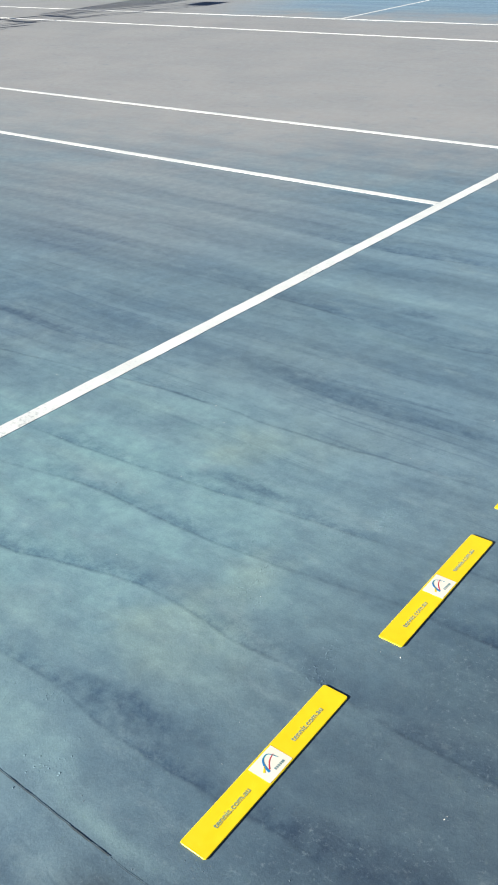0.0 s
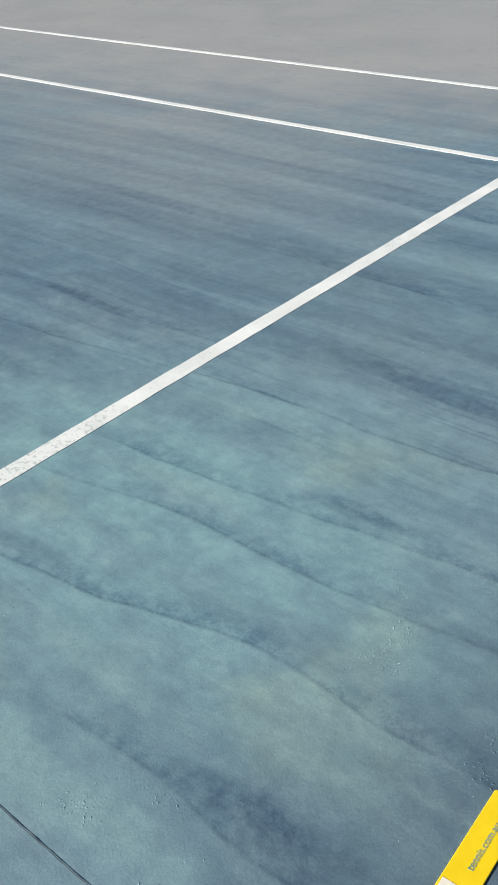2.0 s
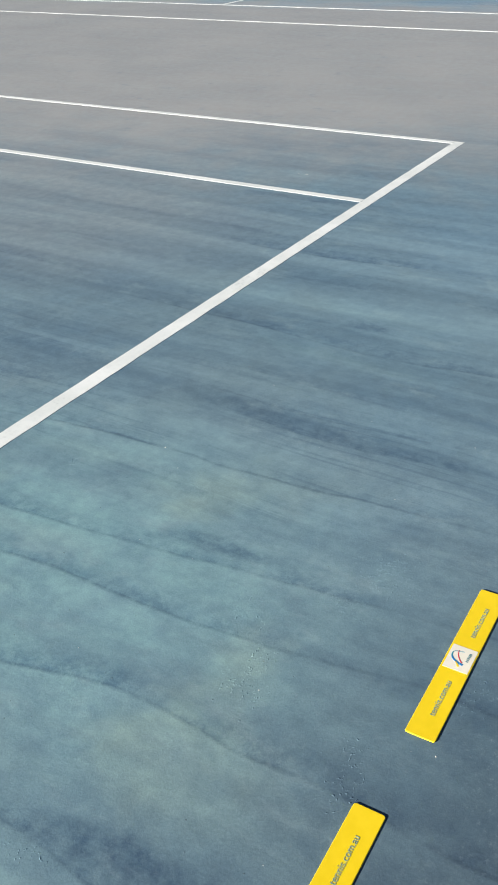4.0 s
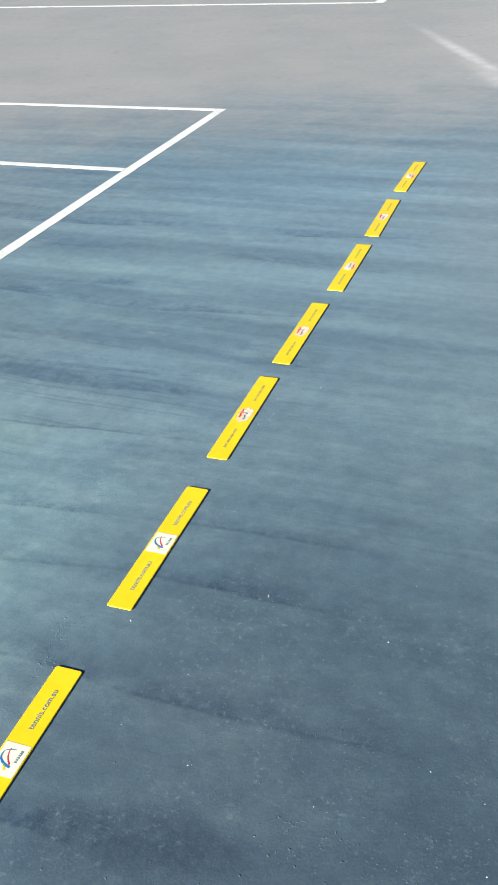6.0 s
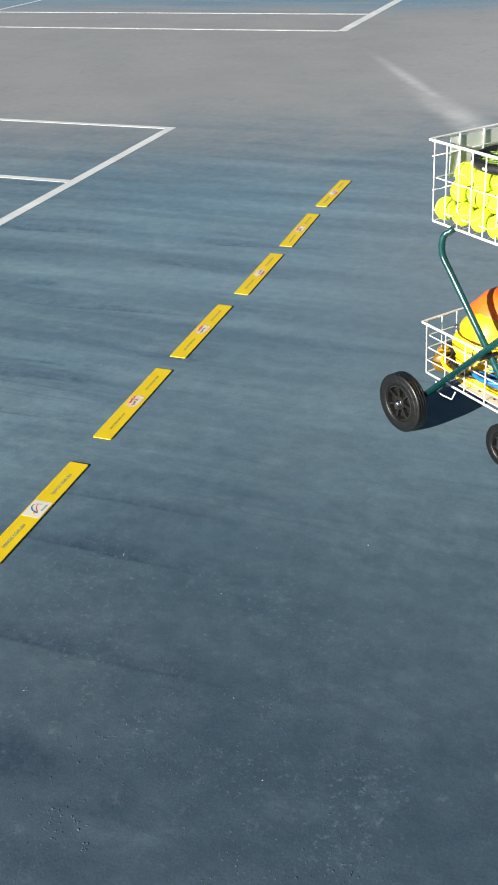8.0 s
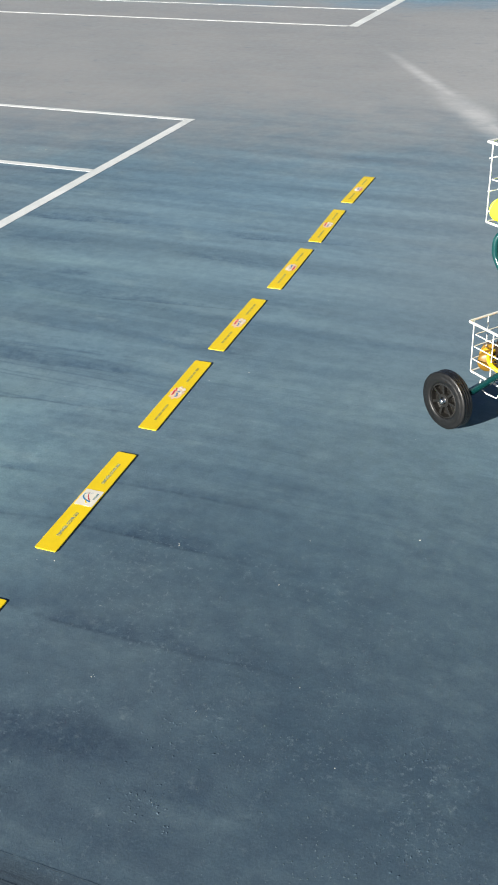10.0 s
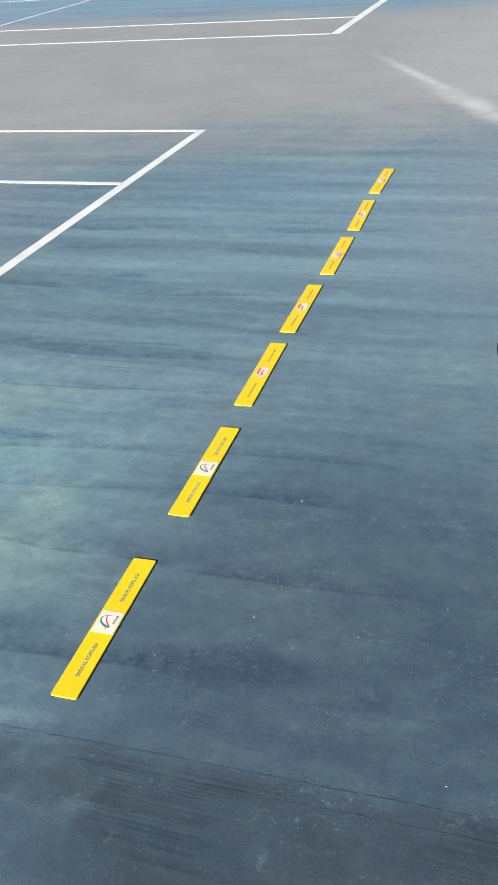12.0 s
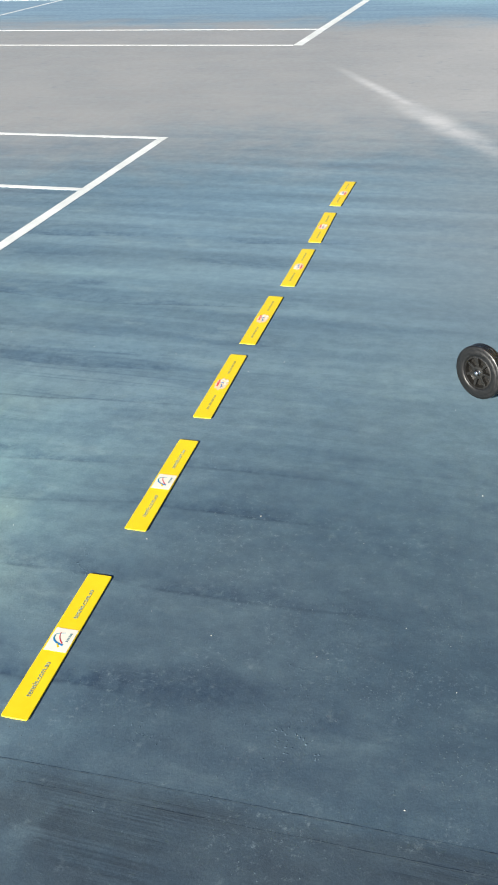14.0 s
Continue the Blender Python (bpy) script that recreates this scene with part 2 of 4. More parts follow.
    for sx, sy, rx, ry, turn, s in DARK_STAINS + FAR_DARK_STAINS:
        col = m.mix(m.math("MULTIPLY", m.math("MULTIPLY", m.blob(p, sx, sy, rx, ry, turn, 0.2), s), smudge), col, (0.36, 0.42, 0.55), "MULTIPLY")
    for sx, sy, rx, ry, turn, s in LIGHT_STAINS:
        col = m.mix(m.math("MULTIPLY", m.blob(p, sx, sy, rx, ry, turn, 0.1), s * 0.85), col, (0.245, 0.380, 0.390))
    # long even sweeps of the squeegee across the court
    sweeps = m.noise(m.scaled(q, (0.7, 4.4, 0), scale=(0.16, 4.6, 1)), 1.0, 6, 0.68, 0.36, 0.64)
    open_court = m.math("MULTIPLY", m.ramp(y, -4.6, -3.5, 0.12, 0.56), m.ramp(x, 2.7, 1.5, 0.35, 1.0))
    col = m.mix(open_court, col, m.mix(sweeps, m.mix(1.0, col, (0.74, 0.78, 0.84), "MULTIPLY"), m.mix(1.0, col, (1.24, 1.20, 1.17), "MULTIPLY")))
    # bare grey between the two courts and along the nets
    lean = m.math("SUBTRACT", y, m.math("MULTIPLY", m.math("MAXIMUM", x, -2.5), 0.27))
    lean = m.math("SUBTRACT", lean, m.math("MULTIPLY", m.math("MINIMUM", m.math("MAXIMUM", x, -2.5), 0.0), 0.25))
    lean = m.math("ADD", lean, m.math("MULTIPLY", m.math("SUBTRACT", m.math("ADD", cloud, patchy), 1.0), 0.24))
    bare = m.math("MULTIPLY", m.ramp(lean, -1.7, 1.4, 0.0, 0.94), m.ramp(m.math("ADD", y, m.math("MULTIPLY", cloud, 0.8)), 8.4, 6.0))
    bare = m.math("MAXIMUM", bare, m.ramp(x, -4.0, -9.0, 0.0, 0.9))
    bare = m.math("MULTIPLY", bare, m.ramp(mottle, 0, 1, 0.86, 1.0))
    col = m.mix(bare, col, m.mix(cloud, grey, (0.366, 0.357, 0.345)))
    col = m.mix(m.math("MULTIPLY", bare, m.math("MULTIPLY", streak, 0.30)), col, (0.32, 0.345, 0.355))
    # the bare grey turns paler towards +x
    paler_x = m.math("MULTIPLY", bare, m.ramp(x, 0.2, 2.8, 0.0, 0.75))
    col = m.mix(paler_x, col, m.mix(cloud, (0.41, 0.412, 0.405), (0.45, 0.45, 0.44)))
    # the next court's blue
    nxt = m.math("MULTIPLY", m.ramp(m.math("ADD", y, m.math("MULTIPLY", cloud, 0.8)), 6.0, 8.4), m.ramp(x, -9.5, -7.0))
    smear = m.noise(m.scaled(p, (1.3, 2.9, 0), scale=(1.0, 1.6, 1)), 4.2, 6, 0.65, 0.58, 0.70)
    col = m.mix(m.math("MULTIPLY", m.math("MULTIPLY", bare, smear), 0.75), col, (0.225, 0.265, 0.290))
    col = m.mix(nxt, col, m.mix(streak, (0.18, 0.285, 0.385), (0.245, 0.375, 0.465)))
    col = m.mix(m.math("MULTIPLY", nxt, m.blob(p, 1.8, 12.5, 3.4, 5.0, 0, 0.2)), col, (0.37, 0.60, 0.66))
    # the broom-marked strip behind the slab joint
    broom = m.noise(m.scaled(m.pos, rot=(0, 0, -JOINT_SLOPE), scale=(0.5, 62.0, 1)), 1.0, 3, 0.65, 0.36, 0.64)
    past = m.math("SUBTRACT", m.math("SUBTRACT", sy_, JOINT_Y), m.math("MULTIPLY", m.math("SUBTRACT", sx_, JOINT_X), JOINT_SLOPE))
    behind = m.math("MULTIPLY", m.ramp(past, 0.012, -0.045), m.ramp(m.math("ADD", x, m.math("MULTIPLY", patchy, 0.3)), 1.45, 2.05))
    col = m.mix(m.math("MULTIPLY", behind, m.ramp(patchy, 0, 1, 0.60, 0.90)), col, (0.050, 0.074, 0.096))
    swept = m.math("MULTIPLY", behind, m.ramp(m.noise(p, 2.7, 4, 0.6, 0.38, 0.66), 0.0, 1.0, 0.02, 0.75))
    col = m.mix(m.math("MULTIPLY", swept, broom), col, (0.034, 0.051, 0.068))
    # chalky run-off that fans out over the surround
    fan = m.math("MAXIMUM", m.blob(q, 1.30, 1.85, 1.80, 0.105, -62.5, 0.0), m.blob(q, 1.90, 0.66, 1.65, 0.21, -62, 0.0))
    col = m.mix(m.math("MULTIPLY", fan, m.ramp(patchy, 0, 1, 0.55, 0.88)), col, (0.58, 0.585, 0.58))
    # wear at small scale
    col = m.mix(m.math("MULTIPLY", mottle, m.ramp(bare, 0, 0.8, 0.36, 0.16)), col, (0.62, 0.65, 0.70), "MULTIPLY")
    col = m.mix(m.math("MULTIPLY", grain, m.ramp(bare, 0, 0.8, 0.38, 0.16)), col, (0.60, 0.63, 0.65), "MULTIPLY")
    worn = m.noise(m.pos, 2.3, 5, 0.65, 0.42, 0.66)
    behind_line = m.math("MULTIPLY", m.ramp(y, -3.6, -4.3), m.ramp(x, 0.9, 1.9, 0.35, 1.0))
    speck = m.math("MULTIPLY", m.noise(m.pos, 62.0, 6, 0.8, 0.54, 0.66), m.ramp(worn, 0, 1, 0.15, 1.0))
    col = m.mix(m.math("MULTIPLY", m.math("MULTIPLY", speck, behind_line), 0.58), col, (0.20, 0.265, 0.30))
    spot = m.math("MULTIPLY", m.noise(m.pos, 15.0, 7, 0.72, 0.58, 0.74), behind_line)
    col = m.mix(m.math("MULTIPLY", spot, 0.34), col, (0.22, 0.285, 0.31))
    dapple = m.noise(m.scaled(m.pos, (2.2, 8.3, 0), scale=(1, 1.35, 1)), 8.5, 9, 0.78, 0.34, 0.66)
    close = m.math("MULTIPLY", m.ramp(y, -2.6, -4.3, 0.12, 0.70), m.ramp(bare, 0, 0.8, 1.0, 0.4))
    col = m.mix(close, col, m.mix(dapple, m.mix(1.0, col, (0.76, 0.79, 0.85), "MULTIPLY"), m.mix(1.0, col, (1.17, 1.15, 1.12), "MULTIPLY")))
    crust = m.math("MULTIPLY", m.noise(m.pos, 75.0, 6, 0.8, 0.40, 0.72), m.noise(m.pos, 3.4, 4, 0.6, 0.46, 0.66))
    relief = m.math("ADD", m.math("ADD", grain, m.math("MULTIPLY", mottle, 0.5)), m.math("ADD", m.math("MULTIPLY", m.math("ADD", crust, m.math("MULTIPLY", speck, behind_line)), 2.2), m.math("MULTIPLY", swept, m.math("MULTIPLY", broom, 2.0))))
    m.bump(relief, 0.13, 0.0015)
    return m.out(col, m.ramp(mottle, 0, 1, 0.60, 0.78), 0.0, 0.3)


def line_paint():
    m = Nodes("white_line_paint")
    a = m.noise(m.pos, 55.0, 7, 0.75)
    b = m.noise(m.pos, 4.0, 4, 0.6, 0.3, 0.7)
    c = m.noise(m.pos, 1.3, 4, 0.6, 0.45, 0.70)
    _, y, _ = m.xyz(m.pos)
    trodden = m.math("MULTIPLY", m.ramp(y, -3.7, -4.6), m.ramp(y, -9.0, -7.0))
    worn = m.math("MULTIPLY", m.ramp(a, 0.50, 0.62), m.ramp(m.math("MAXIMUM", m.math("MULTIPLY", b, c), m.math("MULTIPLY", trodden, m.ramp(b, 0, 1, 0.30, 0.85))), 0.05, 0.7, 0.10, 0.85))
    col = m.mix(b, (0.80, 0.82, 0.80), (0.66, 0.69, 0.67))
    col = m.mix(worn, col, (0.38, 0.42, 0.42))
    m.bump(a, 0.3, 0.001)
    return m.out(col, 0.6)


M_COURT = court_surface()
M_LINE = line_paint()
M_YELLOW = plain("yellow_rubber", (0.86, 0.615, 0.012), 0.42, grain=30, vary=0.07, relief=0.05)
M_WHITE_PRINT = plain("white_print", (0.80, 0.75, 0.64), 0.4, grain=60, vary=0.06, relief=0.03)
M_GREY_PRINT = plain("grey_blue_print", (0.14, 0.25, 0.27), 0.45, grain=80, vary=0.1, relief=0.02)
M_FADED_PRINT = plain("faded_print", (0.42, 0.37, 0.09), 0.45, grain=200, vary=0.3, relief=0.02)
M_BLUE_PRINT = plain("blue_print", (0.02, 0.19, 0.45), 0.4, vary=0.1, relief=0.02)
M_TEAL_PRINT = plain("teal_print", (0.03, 0.26, 0.36), 0.4, vary=0.1, relief=0.02)
M_RED_PRINT = plain("red_print", (0.62, 0.03, 0.06), 0.4, vary=0.1, relief=0.02)
M_PINK_PRINT = plain("pink_print", (0.84, 0.61, 0.38), 0.4, vary=0.1, relief=0.02)
M_WIRE = plain("white_coated_wire", (0.80, 0.81, 0.76), 0.35, grain=60, vary=0.06, relief=0.05)
M_TUBE = plain("green_enamel_tube", (0.005, 0.055, 0.054), 0.20, 0.0, grain=30, vary=0.2, relief=0.03, spec=0.7)
M_BALL = plain("felt", (0.68, 0.80, 0.045), 0.9, grain=180, vary=0.14, relief=0.5, spec=0.1)
M_SEAM = plain("seam_rubber", (0.55, 0.62, 0.30), 0.7, vary=0.1)
M_TYRE = plain("black_tyre_rubber", (0.006, 0.006, 0.006), 0.42, grain=90, vary=0.3, relief=0.3)
M_RIM = plain("dark_rim_plastic", (0.012, 0.0115, 0.0105), 0.33, grain=60, vary=0.2, relief=0.1)
M_STEEL = plain("bright_steel", (0.65, 0.65, 0.63), 0.22, 1.0, grain=50, vary=0.15, relief=0.03)
M_BLACK = plain("black_plastic", (0.016, 0.016, 0.017), 0.4, grain=60, vary=0.25, relief=0.1)
M_DOME = plain("yellow_marker_plastic", (0.90, 0.60, 0.008), 0.45, grain=25, vary=0.10, relief=0.05)
M_AMBER = plain("amber_marker_plastic", (0.88, 0.46, 0.008), 0.45, grain=25, vary=0.10, relief=0.05)
M_ORANGE = plain("orange_marker_plastic", (0.92, 0.16, 0.012), 0.45, grain=25, vary=0.10, relief=0.05)
M_BLUE = plain("blue_plastic", (0.012, 0.16, 0.52), 0.4, grain=40, vary=0.2, relief=0.05)
M_BROWN = plain("brown_can", (0.20, 0.105, 0.010), 0.40, grain=30, vary=0.2, relief=0.05)
M_CLOTH = plain("dark_brown_cloth", (0.030, 0.020, 0.012), 0.85, grain=70, vary=0.3, relief=0.4, spec=0.2)
M_CARD = plain("card", (0.74, 0.70, 0.62), 0.7, grain=20, vary=0.14, relief=0.05)
M_STRING = plain("green_string", (0.42, 0.58, 0.16), 0.5, vary=0.1)
M_SHEET = plain("pale_plastic_sheet", (0.80, 0.83, 0.76), 0.45, grain=12, vary=0.10, relief=0.05)
M_STONE = plain("pale_grit", (0.62, 0.62, 0.58), 0.8, vary=0.2)
M_GRIT = plain("dull_grit", (0.085, 0.128, 0.155), 0.7, grain=100, vary=0.3)
M_CRACK = plain("dark_joint_filler", (0.07, 0.10, 0.115), 0.8, grain=60, vary=0.3)
M_FAINT = plain("faint_joint_filler", (0.050, 0.076, 0.096), 0.8, grain=60, vary=0.3)
M_POST = plain("dark_post_paint", (0.018, 0.018, 0.022), 0.45, grain=20, vary=0.3)
M_CORD = plain("black_net_cord", (0.02, 0.02, 0.02), 0.8, vary=0.2)
M_BAND = plain("white_net_tape", (0.75, 0.75, 0.70), 0.7, vary=0.1)
M_CHAIR = plain("white_chair_paint", (0.78, 0.79, 0.77), 0.4, grain=20, vary=0.08)
M_RUNG = plain("dark_green_slat_paint", (0.010, 0.045, 0.030), 0.45, grain=20, vary=0.25)


# ---- mesh helpers ----
def link(name, bm, material, smooth=False):
    me = bpy.data.meshes.new(name)
    bm.normal_update()
    if smooth:
        for f in bm.faces:
            f.smooth = True
    bm.to_mesh(me)
    bm.free()
    me.materials.append(material)
    return new(name, me)


def part(name, bm, material, parent, label="", smooth=False):
    ob = link(name, bm, material, smooth)
    ob.parent = parent
    return tagged(ob, label)


def empty(name, m, label, category, group=""):
    ob = new(name)
    ob.empty_display_size = 0.05
    ob.matrix_world = m
    return tagged(ob, label, category, group)


def add_box(bm, lo, hi, bevel=0.0, m=None):
    c = [(a + b) / 2 for a, b in zip(lo, hi)]
    s = [b - a for a, b in zip(lo, hi)]
    got = bmesh.ops.create_cube(bm, size=1, matrix=Matrix.LocRotScale(c, None, s))
    vs = got["verts"]
    if bevel:
        edges = list({e for v in vs for e in v.link_edges})
        got = bmesh.ops.bevel(bm, geom=edges, offset=bevel, segments=2, affect="EDGES", profile=0.6)
        vs = list({v for f in got["faces"] for v in f.verts} | {v for v in vs if v.is_valid})
    if m is not None:
        bmesh.ops.transform(bm, matrix=m, verts=vs)


def sweep(bm, points, radius, sides=8, closed=False):
    """A round rod along points; radius may be a number or one for each point."""
    pts = [Vector(p) for p in points]
    n = len(pts)
    rings, last = [], None
    for i, p in enumerate(pts):
        a = pts[(i - 1) % n] if closed or i else p
        b = pts[(i + 1) % n] if closed or i < n - 1 else p
        d = (b - a).normalized()
        if last is None:
            side = d.cross(Vector((0, 0, 1)))
            if side.length < 0.05:
                side = d.cross(Vector((0, 1, 0)))
        else:
            side = last - d * last.dot(d)
        side.normalize()
        last = side
        up = side.cross(d)
        r = radius[i] if isinstance(radius, (list, tuple)) else radius
        rings.append([bm.verts.new(p + (side * math.cos(k * math.tau / sides) + up * math.sin(k * math.tau / sides)) * r) for k in range(sides)])
    for i in range(n if closed else n - 1):
        a, b = rings[i], rings[(i + 1) % n]
        for k in range(sides):
            bm.faces.new((a[k], a[(k + 1) % sides], b[(k + 1) % sides], b[k]))
    if not closed:
        bm.faces.new(rings[0][::-1])
        bm.faces.new(rings[-1])


def lathe(bm, profile, steps=32, m=None):
    """Turns (radius, height) pairs round z; a radius of 0 closes the end."""
    rings = []
    for r, z in profile:
        if r < 1e-6:
            rings.append([bm.verts.new((0, 0, z))])
        else:
            rings.append([bm.verts.new((r * math.cos(k * math.tau / steps), r * math.sin(k * math.tau / steps), z)) for k in range(steps)])
    for a, b in zip(rings, rings[1:]):
        for k in range(steps):
            j = (k + 1) % steps
            q = [a[k % len(a)], a[j % len(a)], b[j % len(b)], b[k % len(b)]]
            q = list(dict.fromkeys(q))
            if len(q) > 2:
                bm.faces.new(q)
    bmesh.ops.recalc_face_normals(bm, faces=bm.faces)
    if m is not None:
        bmesh.ops.transform(bm, matrix=m, verts=[v for ring in rings for v in ring])


def ribbon(bm, points, widths, z0, z1):
    """A flat printed stroke along points in the plane, from z0 to z1."""
    pts = [Vector((p[0], p[1], 0)) for p in points]
    rows = []
    for i, p in enumerate(pts):
        d = (pts[min(i + 1, len(pts) - 1)] - pts[max(i - 1, 0)]).normalized()
        s = Vector((-d.y, d.x, 0)) * widths[i] / 2
        rows.append([bm.verts.new((*(p + s).xy, z0)), bm.verts.new((*(p + s).xy, z1)), bm.verts.new((*(p - s).xy, z1)), bm.verts.new((*(p - s).xy, z0))])
    for a, b in zip(rows, rows[1:]):
        for k in range(4):
            bm.faces.new((a[k], a[(k + 1) % 4], b[(k + 1) % 4], b[k]))
    bm.faces.new(rows[0][::-1])
    bm.faces.new(rows[-1])
    bmesh.ops.recalc_face_normals(bm, faces=bm.faces)


def arc(p0, p1, p2, n=12):
    return [tuple((1 - t) ** 2 * a + 2 * t * (1 - t) * b + t * t * c for a, b, c in zip(p0, p1, p2)) for t in (i / n for i in range(n + 1))]


# ---- ground and court lines ----
def ground_sheet():
    bm = bmesh.new()
    R = 1500
    xs = [-R, -60, -20, -6, -2, 0, 2, 6, 20, 60, R]
    grid = [[bm.verts.new((a, b, 0)) for b in xs] for a in xs]
    for i in range(len(xs) - 1):
        for j in range(len(xs) - 1):
            bm.faces.new((grid[i][j], grid[i + 1][j], grid[i + 1][j + 1], grid[i][j + 1]))
    return tagged(link("ground", bm, M_COURT), "weathered blue-grey acrylic tennis court with streaks and stains", "court", kind="structure")


def court_line(x0, y0, x1, y1, label, z=0.0012):
    """A painted line with slightly uneven edges."""
    bm = bmesh.new()
    along_x = abs(x1 - x0) > abs(y1 - y0)
    length = abs(x1 - x0) if along_x else abs(y1 - y0)
    n = max(4, int(length / 0.06))
    rng = random.Random(int(1000 * (abs(x0) + 7 * abs(y0))))
    prev = None
    for i in range(n + 1):
        f = i / n
        j0, j1 = rng.uniform(-0.0012, 0.0012), rng.uniform(-0.0012, 0.0012)
        if along_x:
            x = x0 + (x1 - x0) * f
            row = [(x, y0 + j0, 0), (x, y0 + j0, z), (x, y1 + j1, z), (x, y1 + j1, 0)]
        else:
            y = y0 + (y1 - y0) * f
            row = [(x0 + j0, y, 0), (x0 + j0, y, z), (x1 + j1, y, z), (x1 + j1, y, 0)]
        row = [bm.verts.new(c) for c in row]
        if prev:
            for k in range(3):
                bm.faces.new((prev[k], prev[k + 1], row[k + 1], row[k]))
        prev = row
    bmesh.ops.recalc_face_normals(bm, faces=bm.faces)
    return tagged(link("court_line", bm, M_LINE), label, "court line", "court lines", "structure")


ground_sheet()
NET_X = -11.92
FAR_X = -23.8
# the court that the camera stands behind
court_line(-0.066, -8.0, 0.0, 0.0, "thick white painted baseline, worn along its edges")
court_line(FAR_X, -0.050, -0.068, 0.0, "thin white painted doubles sideline", 0.0014)
court_line(FAR_X, -1.398, -0.068, -1.347, "thin white painted singles sideline", 0.0014)
court_line(-5.53, -8.0, -5.475, -1.402, "thin white painted service line")
# the next court
NY = 4.51
court_line(-0.14, NY, -0.03, NY + 10.97, "thick white painted baseline of the next court")
court_line(FAR_X, NY, -0.142, NY + 0.055, "thin white doubles sideline of the next court", 0.0014)
court_line(FAR_X, NY + 1.365, -0.142, NY + 1.42, "thin white singles sideline of the next court", 0.0014)
court_line(FAR_X, NY + 9.57, -0.142, NY + 9.625, "far thin white singles sideline of the next court", 0.0014)
court_line(FAR_X, NY + 10.915, -0.142, NY + 10.97, "far thin white doubles sideline of the next court", 0.0014)
court_line(-5.73, NY + 1.402, -5.675, NY + 9.568, "thin white service line of the next court")
court_line(-17.4, NY + 5.46, -5.732, NY + 5.51, "thin white centre service line of the next court", 0.0014)


def joint(y, x0, x1, width, seed, material, slope=0.0):
    """A thin uneven joint between two slabs."""
    bm = bmesh.new()
    rng = random.Random(seed)
    prev, drift = None, 0.0
    n = int((x1 - x0) / 0.02)
    for i in range(n + 1):
        x = x0 + (x1 - x0) * i / n
        drift = drift * 0.94 + rng.uniform(-0.0009, 0.0009)
        w = width * rng.uniform(0.35, 1.0)
        at = y + slope * (x - x0) + drift
        row = [bm.verts.new((x, at - w / 2, 0.0012)), bm.verts.new((x, at + w / 2, 0.0012))]
        if prev:
            bm.faces.new((prev[0], row[0], row[1], prev[1]))
        prev = row
    return tagged(link("slab_joint", bm, material), "thin dark joint in the court slab", "joint", kind="structure")


joint(-5.338, -0.5, JOINT_X, 0.0036, 3, M_CRACK, 0.008)
joint(JOINT_Y, JOINT_X, 4.2, 0.0014, 4, M_FAINT, JOINT_SLOPE)
joint(JOINT_Y - 0.041, JOINT_X + 0.2, 4.2, 0.0010, 5, M_FAINT, JOINT_SLOPE)


def scatter(name, spots, size, material, label, category, flat, stretch=1.0):
    """Loose grit or lifted flakes: (x, y, spread x, spread y, count) for each patch."""
    rng = random.Random(hash_of(name))
    verts, faces = [], []
    for cx, cy, sx, sy, count in spots:
        for _ in range(count):
            x, y = rng.gauss(cx, sx), rng.gauss(cy, sy)
            r = size * rng.uniform(0.4, 1.3)
            a = rng.uniform(0, math.tau)
            h = r * flat * rng.uniform(0.6, 1.4)
            i = len(verts)
            for k in range(5):
                rr = r * rng.uniform(0.5, 1.2)
                along, across = rr * stretch * math.cos(k * math.tau / 5), rr * math.sin(k * math.tau / 5)
                verts.append((x + along * math.cos(a) - across * math.sin(a), y + along * math.sin(a) + across * math.cos(a), 0.0))
            verts.append((x + rng.uniform(-0.3, 0.3) * r, y + rng.uniform(-0.3, 0.3) * r, h))
            for k in range(5):
                faces.append((i + k, i + (k + 1) % 5, i + 5))
    me = bpy.data.meshes.new(name)
    me.from_pydata(verts, [], faces)
    me.materials.append(material)
    return tagged(new(name, me), label, category, kind="stuff")


def hash_of(text):
    return sum((i + 1) * ord(c) for i, c in enumerate(text))


